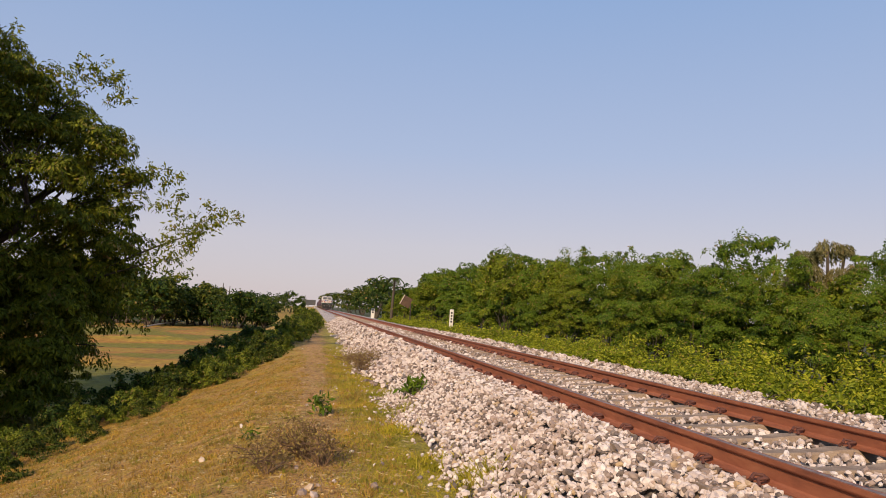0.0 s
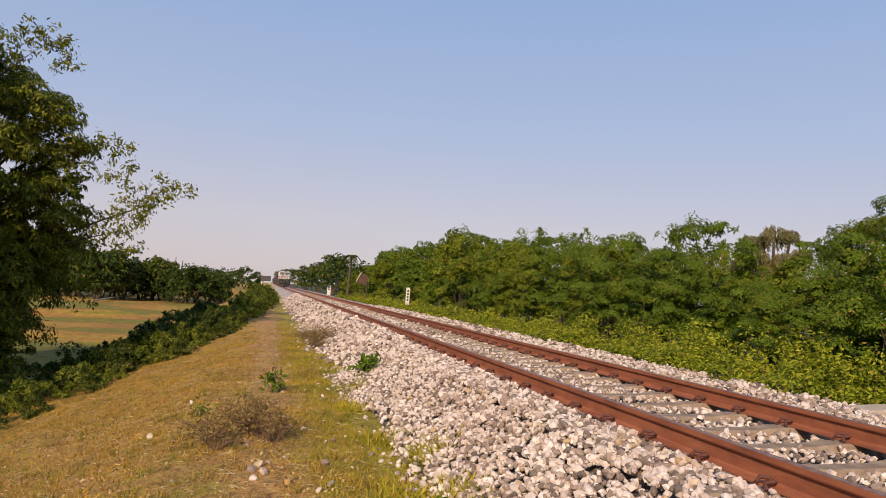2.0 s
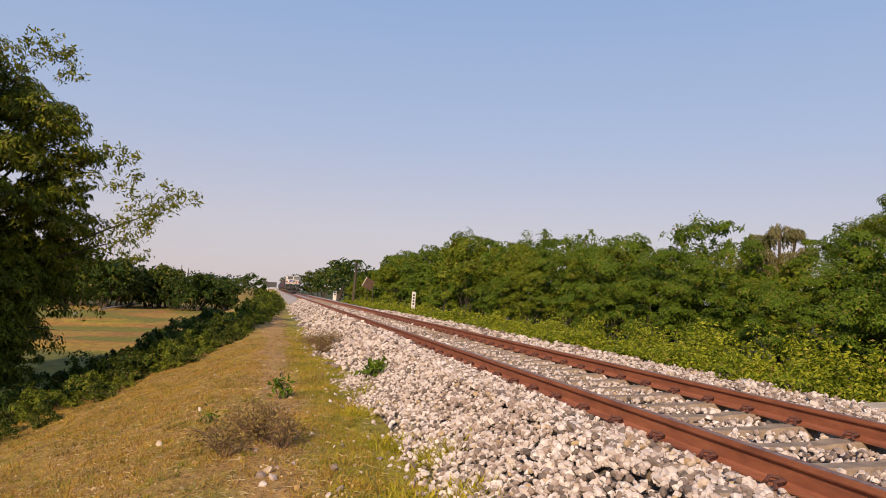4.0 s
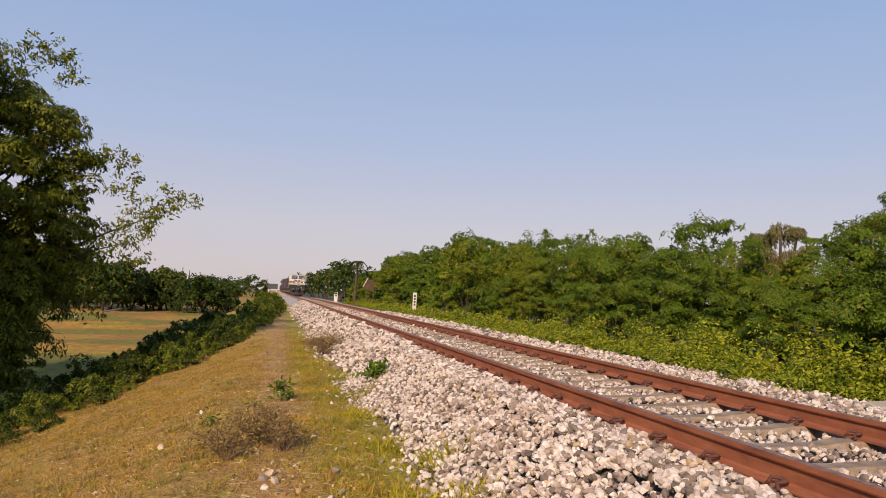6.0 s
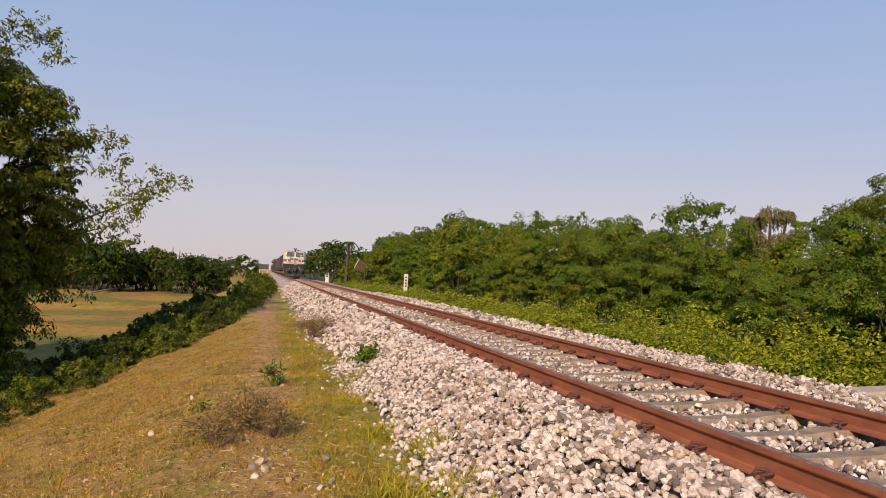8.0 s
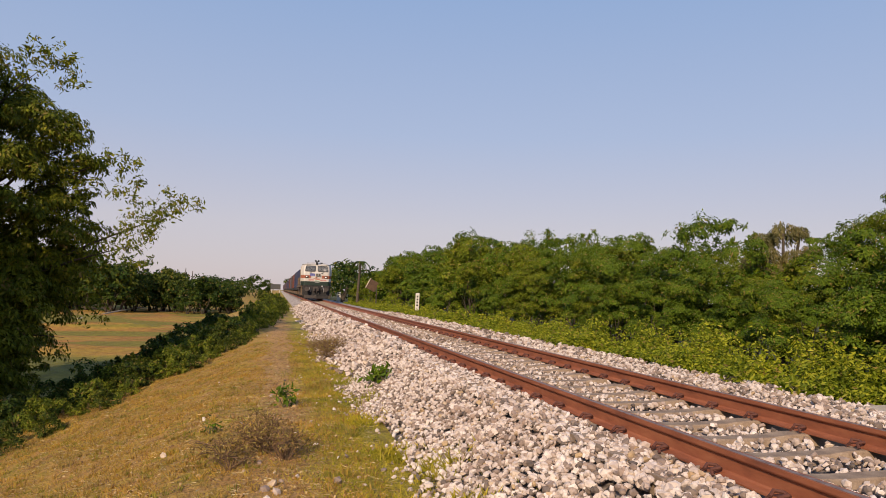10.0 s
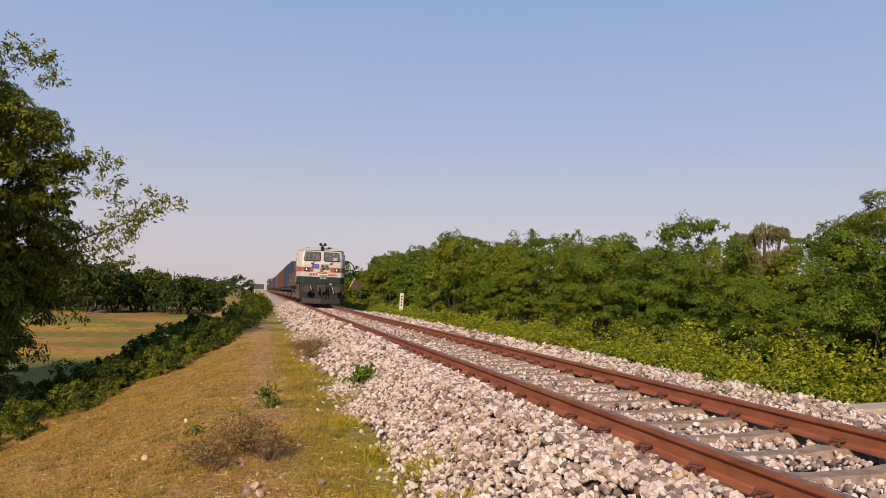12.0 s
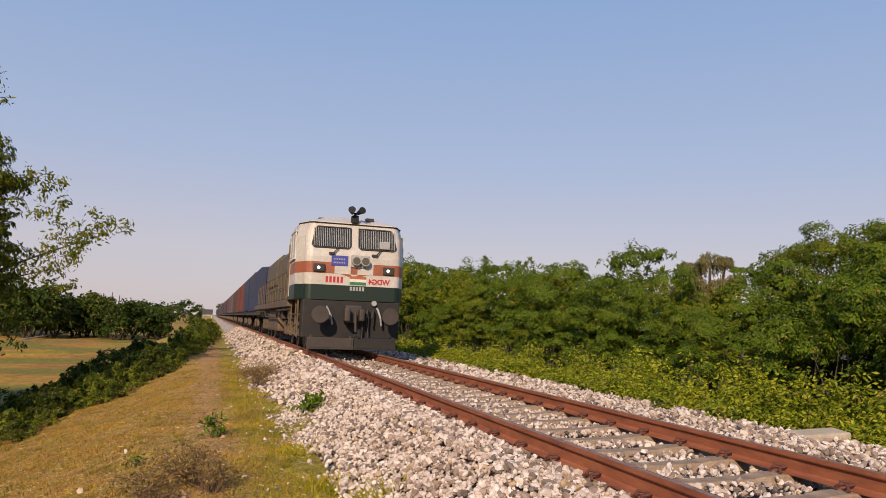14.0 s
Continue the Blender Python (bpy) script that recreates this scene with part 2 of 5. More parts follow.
M = dict(
    stone=stone_material(), bed=ballast_bed_material(), bedfar=far_ballast_material(), bank=bank_material(), field=field_material(), under=shaded_undergrowth_material(),
    clod=leaf_material("dry_earth", (0.16, 0.085, 0.035), (0.34, 0.20, 0.085), (0.50, 0.37, 0.20), 0.0),
    rail=rail_material(), steel=steel_material(),
    sleeper=concrete_material("sleeper_concrete", (0.22, 0.150, 0.10), (0.45, 0.340, 0.24)),
    slab=concrete_material("pale_slab", (0.42, 0.35, 0.26), (0.58, 0.50, 0.40)),
    clip=paint("rusty_clip", (0.13, 0.045, 0.03), 0.8, (0.05, 0.02, 0.015), 0.7, 20),
    hedge=leaf_material("hedge_leaves", (0.050, 0.090, 0.004), (0.078, 0.128, 0.006), (0.130, 0.185, 0.011), 0.13),
    hedge_b=leaf_material("yellowish_leaves", (0.076, 0.104, 0.004), (0.112, 0.144, 0.006), (0.172, 0.205, 0.011), 0.13),
    weed=leaf_material("weed_leaves", (0.075, 0.110, 0.006), (0.200, 0.230, 0.012), (0.390, 0.385, 0.034), 0.28),
    tree=leaf_material("tree_leaves", (0.056, 0.074, 0.004), (0.115, 0.135, 0.006), (0.215, 0.215, 0.012), 0.12),
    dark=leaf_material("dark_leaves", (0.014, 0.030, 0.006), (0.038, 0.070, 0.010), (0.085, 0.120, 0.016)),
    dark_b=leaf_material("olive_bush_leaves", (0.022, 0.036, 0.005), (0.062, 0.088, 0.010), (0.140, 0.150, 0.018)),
    # lighter copy of the bush leaves, with sunlight put into the colour
    bright=leaf_material("sunlit_bush_leaves", (0.055, 0.085, 0.008), (0.130, 0.160, 0.014), (0.240, 0.250, 0.026)),
    vine=leaf_material("withered_vine", (0.105, 0.096, 0.036), (0.160, 0.142, 0.056), (0.230, 0.195, 0.085), 0.2),
    blade=leaf_material("grass_blades", (0.18, 0.092, 0.028), (0.44, 0.255, 0.066), (0.36, 0.26, 0.034), 0.15),
    blade_g=leaf_material("green_blades", (0.20, 0.19, 0.016), (0.33, 0.28, 0.024), (0.46, 0.36, 0.045), 0.2),
    blade_o=leaf_material("olive_blades", (0.10, 0.10, 0.014), (0.20, 0.19, 0.022), (0.30, 0.26, 0.034), 0.15),
    litter=leaf_material("dead_stalks", (0.24, 0.15, 0.07), (0.46, 0.33, 0.17), (0.62, 0.50, 0.30), 0.1),
    twig=bark_material("dry_brushwood", (0.21, 0.12, 0.06)),
    withered=leaf_material("withered_leaves", (0.14, 0.085, 0.030), (0.25, 0.155, 0.055), (0.34, 0.26, 0.07), 0.15),
    bark=bark_material("bark", (0.10, 0.075, 0.05)),
    cane=bark_material("cane", (0.17, 0.14, 0.07)),
    white=paint("cream_white_paint", (0.60, 0.565, 0.52), 0.45, (0.33, 0.24, 0.17), 0.45, 0.9),
    stripe=paint("red_brown_paint", (0.36, 0.11, 0.055), 0.5, (0.14, 0.06, 0.035), 0.5, 1.5),
    green=paint("dark_green_paint", (0.010, 0.026, 0.017), 0.45, (0.025, 0.024, 0.018), 0.4, 1.3),
    grey=paint("grey_buffer_paint", (0.014, 0.013, 0.014), 0.7, (0.045, 0.030, 0.022), 0.6, 2.6),
    olive=paint("dusty_olive_paint", (0.115, 0.088, 0.046), 0.6, (0.10, 0.07, 0.045), 0.6, 1.8),
    tan=paint("dusty_tan_steel", (0.15, 0.10, 0.062), 0.7, (0.050, 0.034, 0.022), 0.8, 2.4),
    dusk=paint("dusty_dark_steel", (0.060, 0.046, 0.040), 0.65, (0.026, 0.021, 0.019), 0.6, 3.0),
    black=paint("sooty_steel", (0.030, 0.027, 0.025), 0.6, (0.08, 0.06, 0.045), 0.5, 2.5),
    horn=paint("black_horn", (0.010, 0.010, 0.011), 0.8, (0.02, 0.018, 0.016), 0.4),
    wblue=paint("blue_wagon_paint", (0.019, 0.030, 0.085), 0.6, (0.06, 0.048, 0.045), 0.5, 0.8),
    wred=paint("red_wagon_paint", (0.13, 0.030, 0.020), 0.6, (0.085, 0.042, 0.032), 0.5, 0.8),
    wbrown=paint("brown_wagon_paint", (0.075, 0.036, 0.032), 0.65, (0.055, 0.037, 0.032), 0.5, 0.8),
    wgrey=paint("slate_wagon_paint", (0.075, 0.078, 0.11), 0.65, (0.09, 0.07, 0.06), 0.5, 0.8),
    pale=paint("pale_steel", (0.42, 0.42, 0.42), 0.5),
    sign=paint("brown_sign_back", (0.065, 0.034, 0.016), 0.7, (0.18, 0.09, 0.05), 0.5, 2.0),
    signdark=paint("dark_sign", (0.05, 0.055, 0.06), 0.6),
    postw=paint("whitewashed_concrete", (0.72, 0.68, 0.60), 0.85, (0.35, 0.30, 0.24), 0.4, 4.0),
    ink=paint("black_lettering", (0.03, 0.03, 0.03), 0.7, (0.05, 0.05, 0.05), 0.2),
    redink=paint("red_lettering", (0.50, 0.03, 0.04), 0.5, (0.3, 0.05, 0.05), 0.3),
    blue=paint("blue_placard", (0.06, 0.07, 0.36), 0.4, (0.1, 0.1, 0.3), 0.3),
    saffron=paint("saffron_stripe", (0.42, 0.12, 0.05), 0.5, (0.3, 0.15, 0.1), 0.3),
    whitestripe=paint("white_stripe", (0.78, 0.75, 0.70), 0.5, (0.4, 0.35, 0.3), 0.3),
    greenstripe=paint("green_stripe", (0.04, 0.20, 0.08), 0.5, (0.05, 0.1, 0.05), 0.3),
)


def glass_material():
    m = Mat("dark_cab_glass", 0.08)
    m.color((0.02, 0.022, 0.022))
    m.b.inputs["Specular IOR Level"].default_value = 0.7
    return m.m


def lamp_material(name, colour, strength):
    m = Mat(name, 0.2)
    m.color((0.9, 0.88, 0.8))
    m.b.inputs["Emission Color"].default_value = (*colour, 1)
    m.b.inputs["Emission Strength"].default_value = strength
    return m.m


M["glass"] = glass_material()
M["lamp"] = lamp_material("lit_marker_lamp", (1.0, 0.95, 0.85), 3.0)
M["lens"] = lamp_material("headlamp_lens", (1.0, 0.9, 0.7), 0.0)
M["lens"].node_tree.nodes["Principled BSDF"].inputs["Base Color"].default_value = (0.10, 0.085, 0.06, 1)


# ---- mesh helpers ----
def box(bm, x0, x1, y0, y1, z0, z1, bevel=0.0):
    vs = [bm.verts.new((x, y, z)) for x in (x0, x1) for y in (y0, y1) for z in (z0, z1)]
    fs = [bm.faces.new([vs[i] for i in q]) for q in ((0, 1, 3, 2), (4, 6, 7, 5), (0, 4, 5, 1), (2, 3, 7, 6), (0, 2, 6, 4), (1, 5, 7, 3))]
    if bevel:
        es = list({e for f in fs for e in f.edges})
        bmesh.ops.bevel(bm, geom=es, offset=bevel, segments=2, affect="EDGES", profile=0.6)


def cyl(bm, centre, axis, r, length, seg=14, r2=None):
    """A closed cylinder or cone round its centre, along the axis."""
    turn = Vector(axis).to_track_quat("Z", "Y").to_matrix().to_4x4()
    bmesh.ops.create_cone(bm, cap_ends=True, segments=seg, radius1=r, radius2=r if r2 is None else r2, depth=length,
                          matrix=Matrix.Translation(centre) @ turn)


def rod(bm, a, b, r, seg=8):
    a, b = Vector(a), Vector(b)
    cyl(bm, (a + b) / 2, b - a, r, (b - a).length, seg)


def loft(bm, rings, close=True):
    """Skin through rings of equal numbers of points, with end caps."""
    rows = [[bm.verts.new(p) for p in ring] for ring in rings]
    n = len(rows[0])
    for a, b in zip(rows, rows[1:]):
        for i in range(n):
            j = (i + 1) % n
            bm.faces.new((a[i], a[j], b[j], b[i]))
    if close:
        bm.faces.new(rows[0][::-1])
        bm.faces.new(rows[-1])


def tube(bm, pts, r, seg=6):
    """A bent rod through points, in one piece."""
    pts = [Vector(p) for p in pts]
    rings = []
    for k, p in enumerate(pts):
        d = (pts[min(k + 1, len(pts) - 1)] - pts[max(k - 1, 0)]).normalized()
        q = d.to_track_quat("Z", "Y").to_matrix()
        rings.append([p + q @ Vector((math.cos(a) * r, math.sin(a) * r, 0)) for a in np.linspace(0, 2 * math.pi, seg + 1)[:-1]])
    loft(bm, rings)


def finish(bm, name, material, smooth=False):
    bmesh.ops.recalc_face_normals(bm, faces=bm.faces)
    me = bpy.data.meshes.new(name)
    bm.to_mesh(me)
    bm.free()
    for m in material if isinstance(material, (list, tuple)) else (material,):
        me.materials.append(m)
    if smooth:
        me.polygons.foreach_set("use_smooth", [True] * len(me.polygons))
    return me


def part(name, bm, material, parent, label="", smooth=False):
    ob = new(name, finish(bm, name, material, smooth))
    ob.parent = parent
    return tagged(ob, label) if label else ob


def share(name, mesh, parent, m):
    """One more object on a mesh that is already there."""
    ob = new(name, mesh)
    ob.parent = parent
    ob.matrix_basis = m
    return ob


def thing(name, m=None, **tags):
    ob = new(name)
    if m is not None:
        ob.matrix_basis = m
    return tagged(ob, **tags)


def array_mesh(name, verts, faces, material, smooth=False):
    """A mesh from numpy arrays of corners and of triangles or quads."""
    me = bpy.data.meshes.new(name)
    k = faces.shape[1]
    me.vertices.add(len(verts))
    me.vertices.foreach_set("co", np.asarray(verts, np.float32).ravel())
    me.loops.add(faces.size)
    me.loops.foreach_set("vertex_index", faces.astype(np.int32).ravel())
    me.polygons.add(len(faces))
    me.polygons.foreach_set("loop_start", np.arange(0, faces.size, k, dtype=np.int32))
    me.polygons.foreach_set("use_smooth", np.full(len(faces), smooth))
    me.update(calc_edges=True)
    me.materials.append(material)
    return me


def unit(v):
    return v / np.maximum(np.linalg.norm(v, axis=-1, keepdims=True), 1e-9)


def leaf_mesh(name, rng, at, way, length, width, material, face=None):
    """Pointed leaves, one at each place, along its way, each a bent diamond; face: the side to which it turns."""
    n = len(at)
    way = unit(way)
    side = unit(np.cross(way, rng.normal(size=(n, 3)) if face is None else face + rng.normal(size=(n, 3)) * 0.3))
    up = np.cross(side, way)
    le, wi = np.broadcast_to(length, n)[:, None], np.broadcast_to(width, n)[:, None]
    mid = at + way * le * 0.42 + up * le * 0.06
    v = np.stack([at, mid + side * wi * 0.5, at + way * le - up * le * 0.05, mid - side * wi * 0.5], 1).reshape(-1, 3)
    i = np.arange(n)[:, None] * 4
    f = np.concatenate([i + [0, 1, 2], i + [0, 2, 3]], 1).reshape(-1, 3)
    return array_mesh(name, v, f, material)


def ground_z(x, y):
    """Height of the ground sheet."""
    x, y = np.asarray(x, float), np.asarray(y, float)
    base = np.interp(x, [-400, -60, -14, -7.5, -1.6, -0.8, 0.0, 1.2, 7.2, 8.2, 9.6, 13.0, 30, 400],
                     [-3.0, -3.4, -3.3, -3.2, -1.25, -0.92, -0.80, -0.80, -0.80, -0.50, -0.52, -0.9, -1.4, -1.4])
    rough = 0.045 * np.sin(1.7 * x + 0.6 * y) * np.sin(0.9 * y - 0.8 * x) + 0.03 * np.sin(3.1 * x) * np.sin(2.3 * y + x)
    ridge = sum(a * np.exp(-(((y - c - 0.12 * x - 1.5 * np.sin(0.09 * x)) / w) ** 2)) for c, a, w in ((38, 0.5, 1.1), (52, 0.4, 1.2), (74, 0.7, 2.5), (98, 0.6, 4.0)))
    field = ridge + 0.25 * np.sin(0.11 * y + 0.03 * x) * np.sin(0.05 * x + 1.0)
    return base + rough * np.where((x > 0.9) & (x < 8.0), 0.0, 1.0) + np.where(x < -8, field * np.clip((-8 - x) / 6, 0, 1), 0.0)


# ---- ground ----
def build_ground():
    xs = np.concatenate([[-2500, -900, -400, -200, -120, -80], np.arange(-60, -14, 2.0), np.arange(-14, -7.6, 0.8), np.arange(-7.6, 1.2, 0.2),
                         [1.2, 2, 3, 4, 5, 6, 6.6, 7.2, 7.7], np.arange(8.2, 13, 0.5), np.arange(13, 40, 3.0), [60, 120, 400, 900, 2500]])
    ys = np.concatenate([[-800, -200, -60, -20, -8], np.arange(-4, 30, 0.4), np.arange(30, 80, 1.5), np.arange(80, 200, 5.0), [230, 300, 450, 800, 1500, 3500]])
    gx, gy = np.meshgrid(xs, ys)
    v = np.stack([gx, gy, ground_z(gx, gy)], -1).reshape(-1, 3)
    nx = len(xs)
    i = (np.arange(len(ys) - 1)[:, None] * nx + np.arange(nx - 1)).ravel()[:, None]
    me = array_mesh("ground", v, i + [0, 1, nx + 1, nx], M["bank"], True)
    me.materials.append(M["field"])
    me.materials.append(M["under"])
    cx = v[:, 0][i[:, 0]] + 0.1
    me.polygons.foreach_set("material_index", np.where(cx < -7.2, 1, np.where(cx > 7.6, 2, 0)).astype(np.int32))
    tagged(new("ground", me), "dry grass bank, stubble field and undergrowth beside the track", "ground", kind="structure")


def build_ballast():
    bm = bmesh.new()
    prof = [(1.25, -0.92), (1.75, -0.655), (2.35, -0.305), (2.7, -0.27), (4.95, -0.27), (5.4, -0.315), (6.4, -0.345), (7.4, -0.385), (8.2, -0.475), (8.8, -0.69)]
    ys = list(np.arange(-20, 60, 2.0)) + [70, 90, 120, 160, 220, 300, 500, 900]
    rows = [[bm.verts.new((x, y, z)) for x, z in prof] for y in ys]
    for a, b in zip(rows, rows[1:]):
        for k in range(len(prof) - 1):
            bm.faces.new((a[k], a[k + 1], b[k + 1], b[k]))
    for f in bm.faces:
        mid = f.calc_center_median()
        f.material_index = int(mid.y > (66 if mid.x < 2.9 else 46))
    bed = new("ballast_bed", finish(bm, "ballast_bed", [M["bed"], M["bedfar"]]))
    tagged(bed, "pale broken-stone ballast heaped round the sleepers", "ballast", kind="structure")
    return bed


def bed_z(x):
    return np.interp(x, [1.25, 1.75, 2.35, 2.7, 4.95, 5.4, 6.4, 7.4, 8.2, 8.8], [-0.86, -0.60, -0.25, -0.215, -0.215, -0.26, -0.29, -0.33, -0.42, -0.64])


def stone_shapes():
    """A round and a blocky start for broken stones: corners and triangles."""
    b = bmesh.new()
    bmesh.ops.create_icosphere(b, subdivisions=1, radius=1.0)
    b.verts.ensure_lookup_table()
    ball = (np.array([v.co[:] for v in b.verts]), np.array([[v.index for v in f.verts] for f in b.faces]))
    b.free()
    b = bmesh.new()
    box(b, -0.72, 0.72, -0.72, 0.72, -0.72, 0.72)
    bmesh.ops.triangulate(b, faces=b.faces)
    b.verts.index_update()
    b.verts.ensure_lookup_table()
    block = (np.array([v.co[:] for v in b.verts]), np.array([[v.index for v in f.verts] for f in b.faces]))
    b.free()
    return ball, block


SHAPES = stone_shapes()


def stones_mesh(name, rng, at, size, blocky=False):
    """Broken stones: squashed, jittered bodies, one at each place."""
    n, (v0, f0) = len(at), SHAPES[int(blocky)]
    axes, _ = np.linalg.qr(rng.normal(size=(n, 3, 3)))
    stretch = rng.uniform(0.5, 1.3, (n, 1, 3))
    p = v0[None] * (1 + rng.uniform(-0.23, 0.23, (n, len(v0), 1)) * (1.5 if blocky else 1.0)) * stretch * size[:, None, None]
    p = p @ axes
    p[..., 2] *= 0.9
    v = (p + at[:, None]).reshape(-1, 3)
    f = (f0[None] + (np.arange(n) * len(v0))[:, None, None]).reshape(-1, 3)
    return array_mesh(name, v, f, M["stone"])


def free_of_rails(x):
    return (np.abs(x - NEAR_X) > 0.085) & (np.abs(x - FAR_X) > 0.085)


def build_stones(bed):
    rng = np.random.default_rng(11)

    def strip(n, x0, x1, y0, y1, s0, s1):
        x, y = rng.uniform(x0, x1, n), rng.uniform(y0, y1, n)
        s = rng.uniform(s0, s1, n)
        keep = free_of_rails(x) & ~((np.abs((y - 4.17 + 0.325) % 0.65 - 0.325) < 0.10) & (np.abs(x - TRACK_X) < 1.05))
        # the heap thins out towards its foot
        toe = 1.28 + 0.16 * np.sin(y * 0.9 + 0.5) + 0.12 * np.sin(y * 2.3) + rng.normal(size=n) * 0.1
        keep &= rng.uniform(size=n) < np.clip((x - toe) / 0.35 + 0.12, 0, 1) * np.clip((8.0 + 0.2 * np.sin(y * 1.3) - x) / 0.5, 0, 1)
        x, y, s = x[keep], y[keep], s[keep]
        low = np.where(np.abs(x - TRACK_X) < 1.0, -0.02, 0.03 * (np.abs(x - TRACK_X) < 1.5))
        z = np.maximum(bed_z(x), -0.82) + s * 0.15 + rng.uniform(-0.5, 1.15, len(x)) * s + low
        return np.stack([x, y, z], 1), s

    bands = [(3000, 0.75, 2.92, -9, 2.5, 0.035, 0.065), (2200, 2.95, 4.69, -9, 2.0, 0.03, 0.055), (3600, 4.70, 8.1, -9, 3.0, 0.035, 0.065), (21000, 0.75, 2.92, 2.5, 14, 0.018, 0.037), (7000, 0.75, 2.92, 14, 26, 0.032, 0.062), (6000, 0.9, 2.92, 26, 70, 0.04, 0.07),
             (6500, 2.95, 4.69, 2.0, 16, 0.018, 0.036), (3000, 2.95, 4.69, 16, 50, 0.03, 0.05),
             (8200, 4.70, 8.1, 3.0, 16, 0.020, 0.044), (5000, 4.70, 8.1, 16, 45, 0.035, 0.062)]
    at, size = zip(*[strip(*b) for b in bands])
    at, size = np.concatenate(at), np.concatenate(size)
    # loose stones strewn over the grass beside the heap
    n = 240
    x = 1.35 - rng.exponential(0.40, n)
    y = rng.uniform(4, 30, n)
    s = rng.uniform(0.010, 0.034, n)
    at = np.concatenate([at, np.stack([x, y, ground_z(x, y) + s * 0.4], 1)])
    size = np.concatenate([size, s])
    near = (at[:, 1] < 14) & (at[:, 1] > 2.4) & (rng.uniform(size=len(at)) < 0.94)
    for some, blocky in ((near, False), (~near, True)):
        me = stones_mesh("ballast_stones", rng, at[some], size[some], blocky)
        tagged(new("ballast_stones", me), "cream, pink and grey broken ballast stones", "ballast", kind="stuff")
    # the nearest large stones, one by one
    kinds = []
    for k in range(12):
        kinds.append(stones_mesh("stone", rng, np.zeros((1, 3)), np.array([1.0])))
    for k in range(290):
        x, y = rng.uniform(1.55, 2.75), rng.uniform(4.2, 8.5)
        s = rng.uniform(0.022, 0.037)
        m = Matrix.Translation((x, y, float(bed_z(x)) + s * 0.75)) @ Euler((rng.uniform(0, 6), rng.uniform(0, 6), rng.uniform(0, 6))).to_matrix().to_4x4() @ Matrix.Scale(s, 4)
        share("stone", kinds[k % 12], bed, m)


# ---- track ----
def rail_profile():
    h = [(0.036, 0.0), (0.036, -0.030), (0.031, -0.040), (0.009, -0.052), (0.009, -0.135), (0.022, -0.148), (0.075, -0.160), (0.075, -0.172)]
    return [(x, z) for x, z in h] + [(-x, z) for x, z in h[::-1]]


def build_rail(x, label):
    prof = rail_profile()
    ys = list(np.arange(-20, 100, 4.0)) + [120, 150, 200, 300, 500, 900]
    bm = bmesh.new()
    loft(bm, [[(x + px + 0.004 * math.sin(y * 0.21), y, pz) for px, pz in prof] for y in ys])
    rail = new("rail", finish(bm, "rail", M["rail"]))
    tagged(rail, label, "rail", group="rails of the track")
    bm = bmesh.new()
    box(bm, x - 0.020, x + 0.020, -20, 900, -0.006, 0.002)
    part("running_surface", bm, M["steel"], rail, "worn rail top")
    return rail


def build_sleepers():
    """Concrete sleepers with a rusty spring clip on either side of each rail."""
    bm = bmesh.new()
    half = [(-1.375, -0.165, 0.075), (-1.0, -0.168, 0.075), (-0.62, -0.172, 0.08), (-0.45, -0.195, 0.075), (0, -0.205, 0.072)]
    secs = half + [(-x, z, w) for x, z, w in half[-2::-1]]
    loft(bm, [[(x, -w - 0.05, -0.36), (x, -w - 0.012, z - 0.012), (x, -w, z), (x, w, z), (x, w + 0.012, z - 0.012), (x, w + 0.05, -0.36)] for x, z, w in secs])
    body = finish(bm, "sleeper", M["sleeper"])
    bm = bmesh.new()
    # a bent spring clip: rod looped twice over the rail foot
    pts = [(-0.055, -0.07, 0.0), (-0.05, -0.045, 0.035), (0.01, -0.05, 0.045), (0.04, -0.02, 0.03), (0.03, 0.02, 0.045), (-0.02, 0.04, 0.05), (-0.055, 0.015, 0.03), (-0.06, 0.05, 0.0)]
    tube(bm, pts, 0.013)
    clip = finish(bm, "rail_clip", M["clip"])
    first = None
    for k in range(-16, 124):
        y = 4.17 + 0.65 * k
        s = new("sleeper", body)
        s.matrix_basis = Matrix.Translation((TRACK_X, y, 0)) @ Euler((0, 0, radians(random.uniform(-0.5, 0.5)))).to_matrix().to_4x4()
        tagged(s, "weathered grey concrete sleeper bedded in ballast", "sleeper", group="sleepers of the track")
        if -6 <= k < 44:
            for rx in (NEAR_X - TRACK_X, FAR_X - TRACK_X):
                for d in (-1, 1):
                    share("rail_clip", clip, s, Matrix.Translation((rx + d * 0.085, 0, -0.158)) @ Matrix.Rotation(0 if d < 0 else math.pi, 4, "Z"))


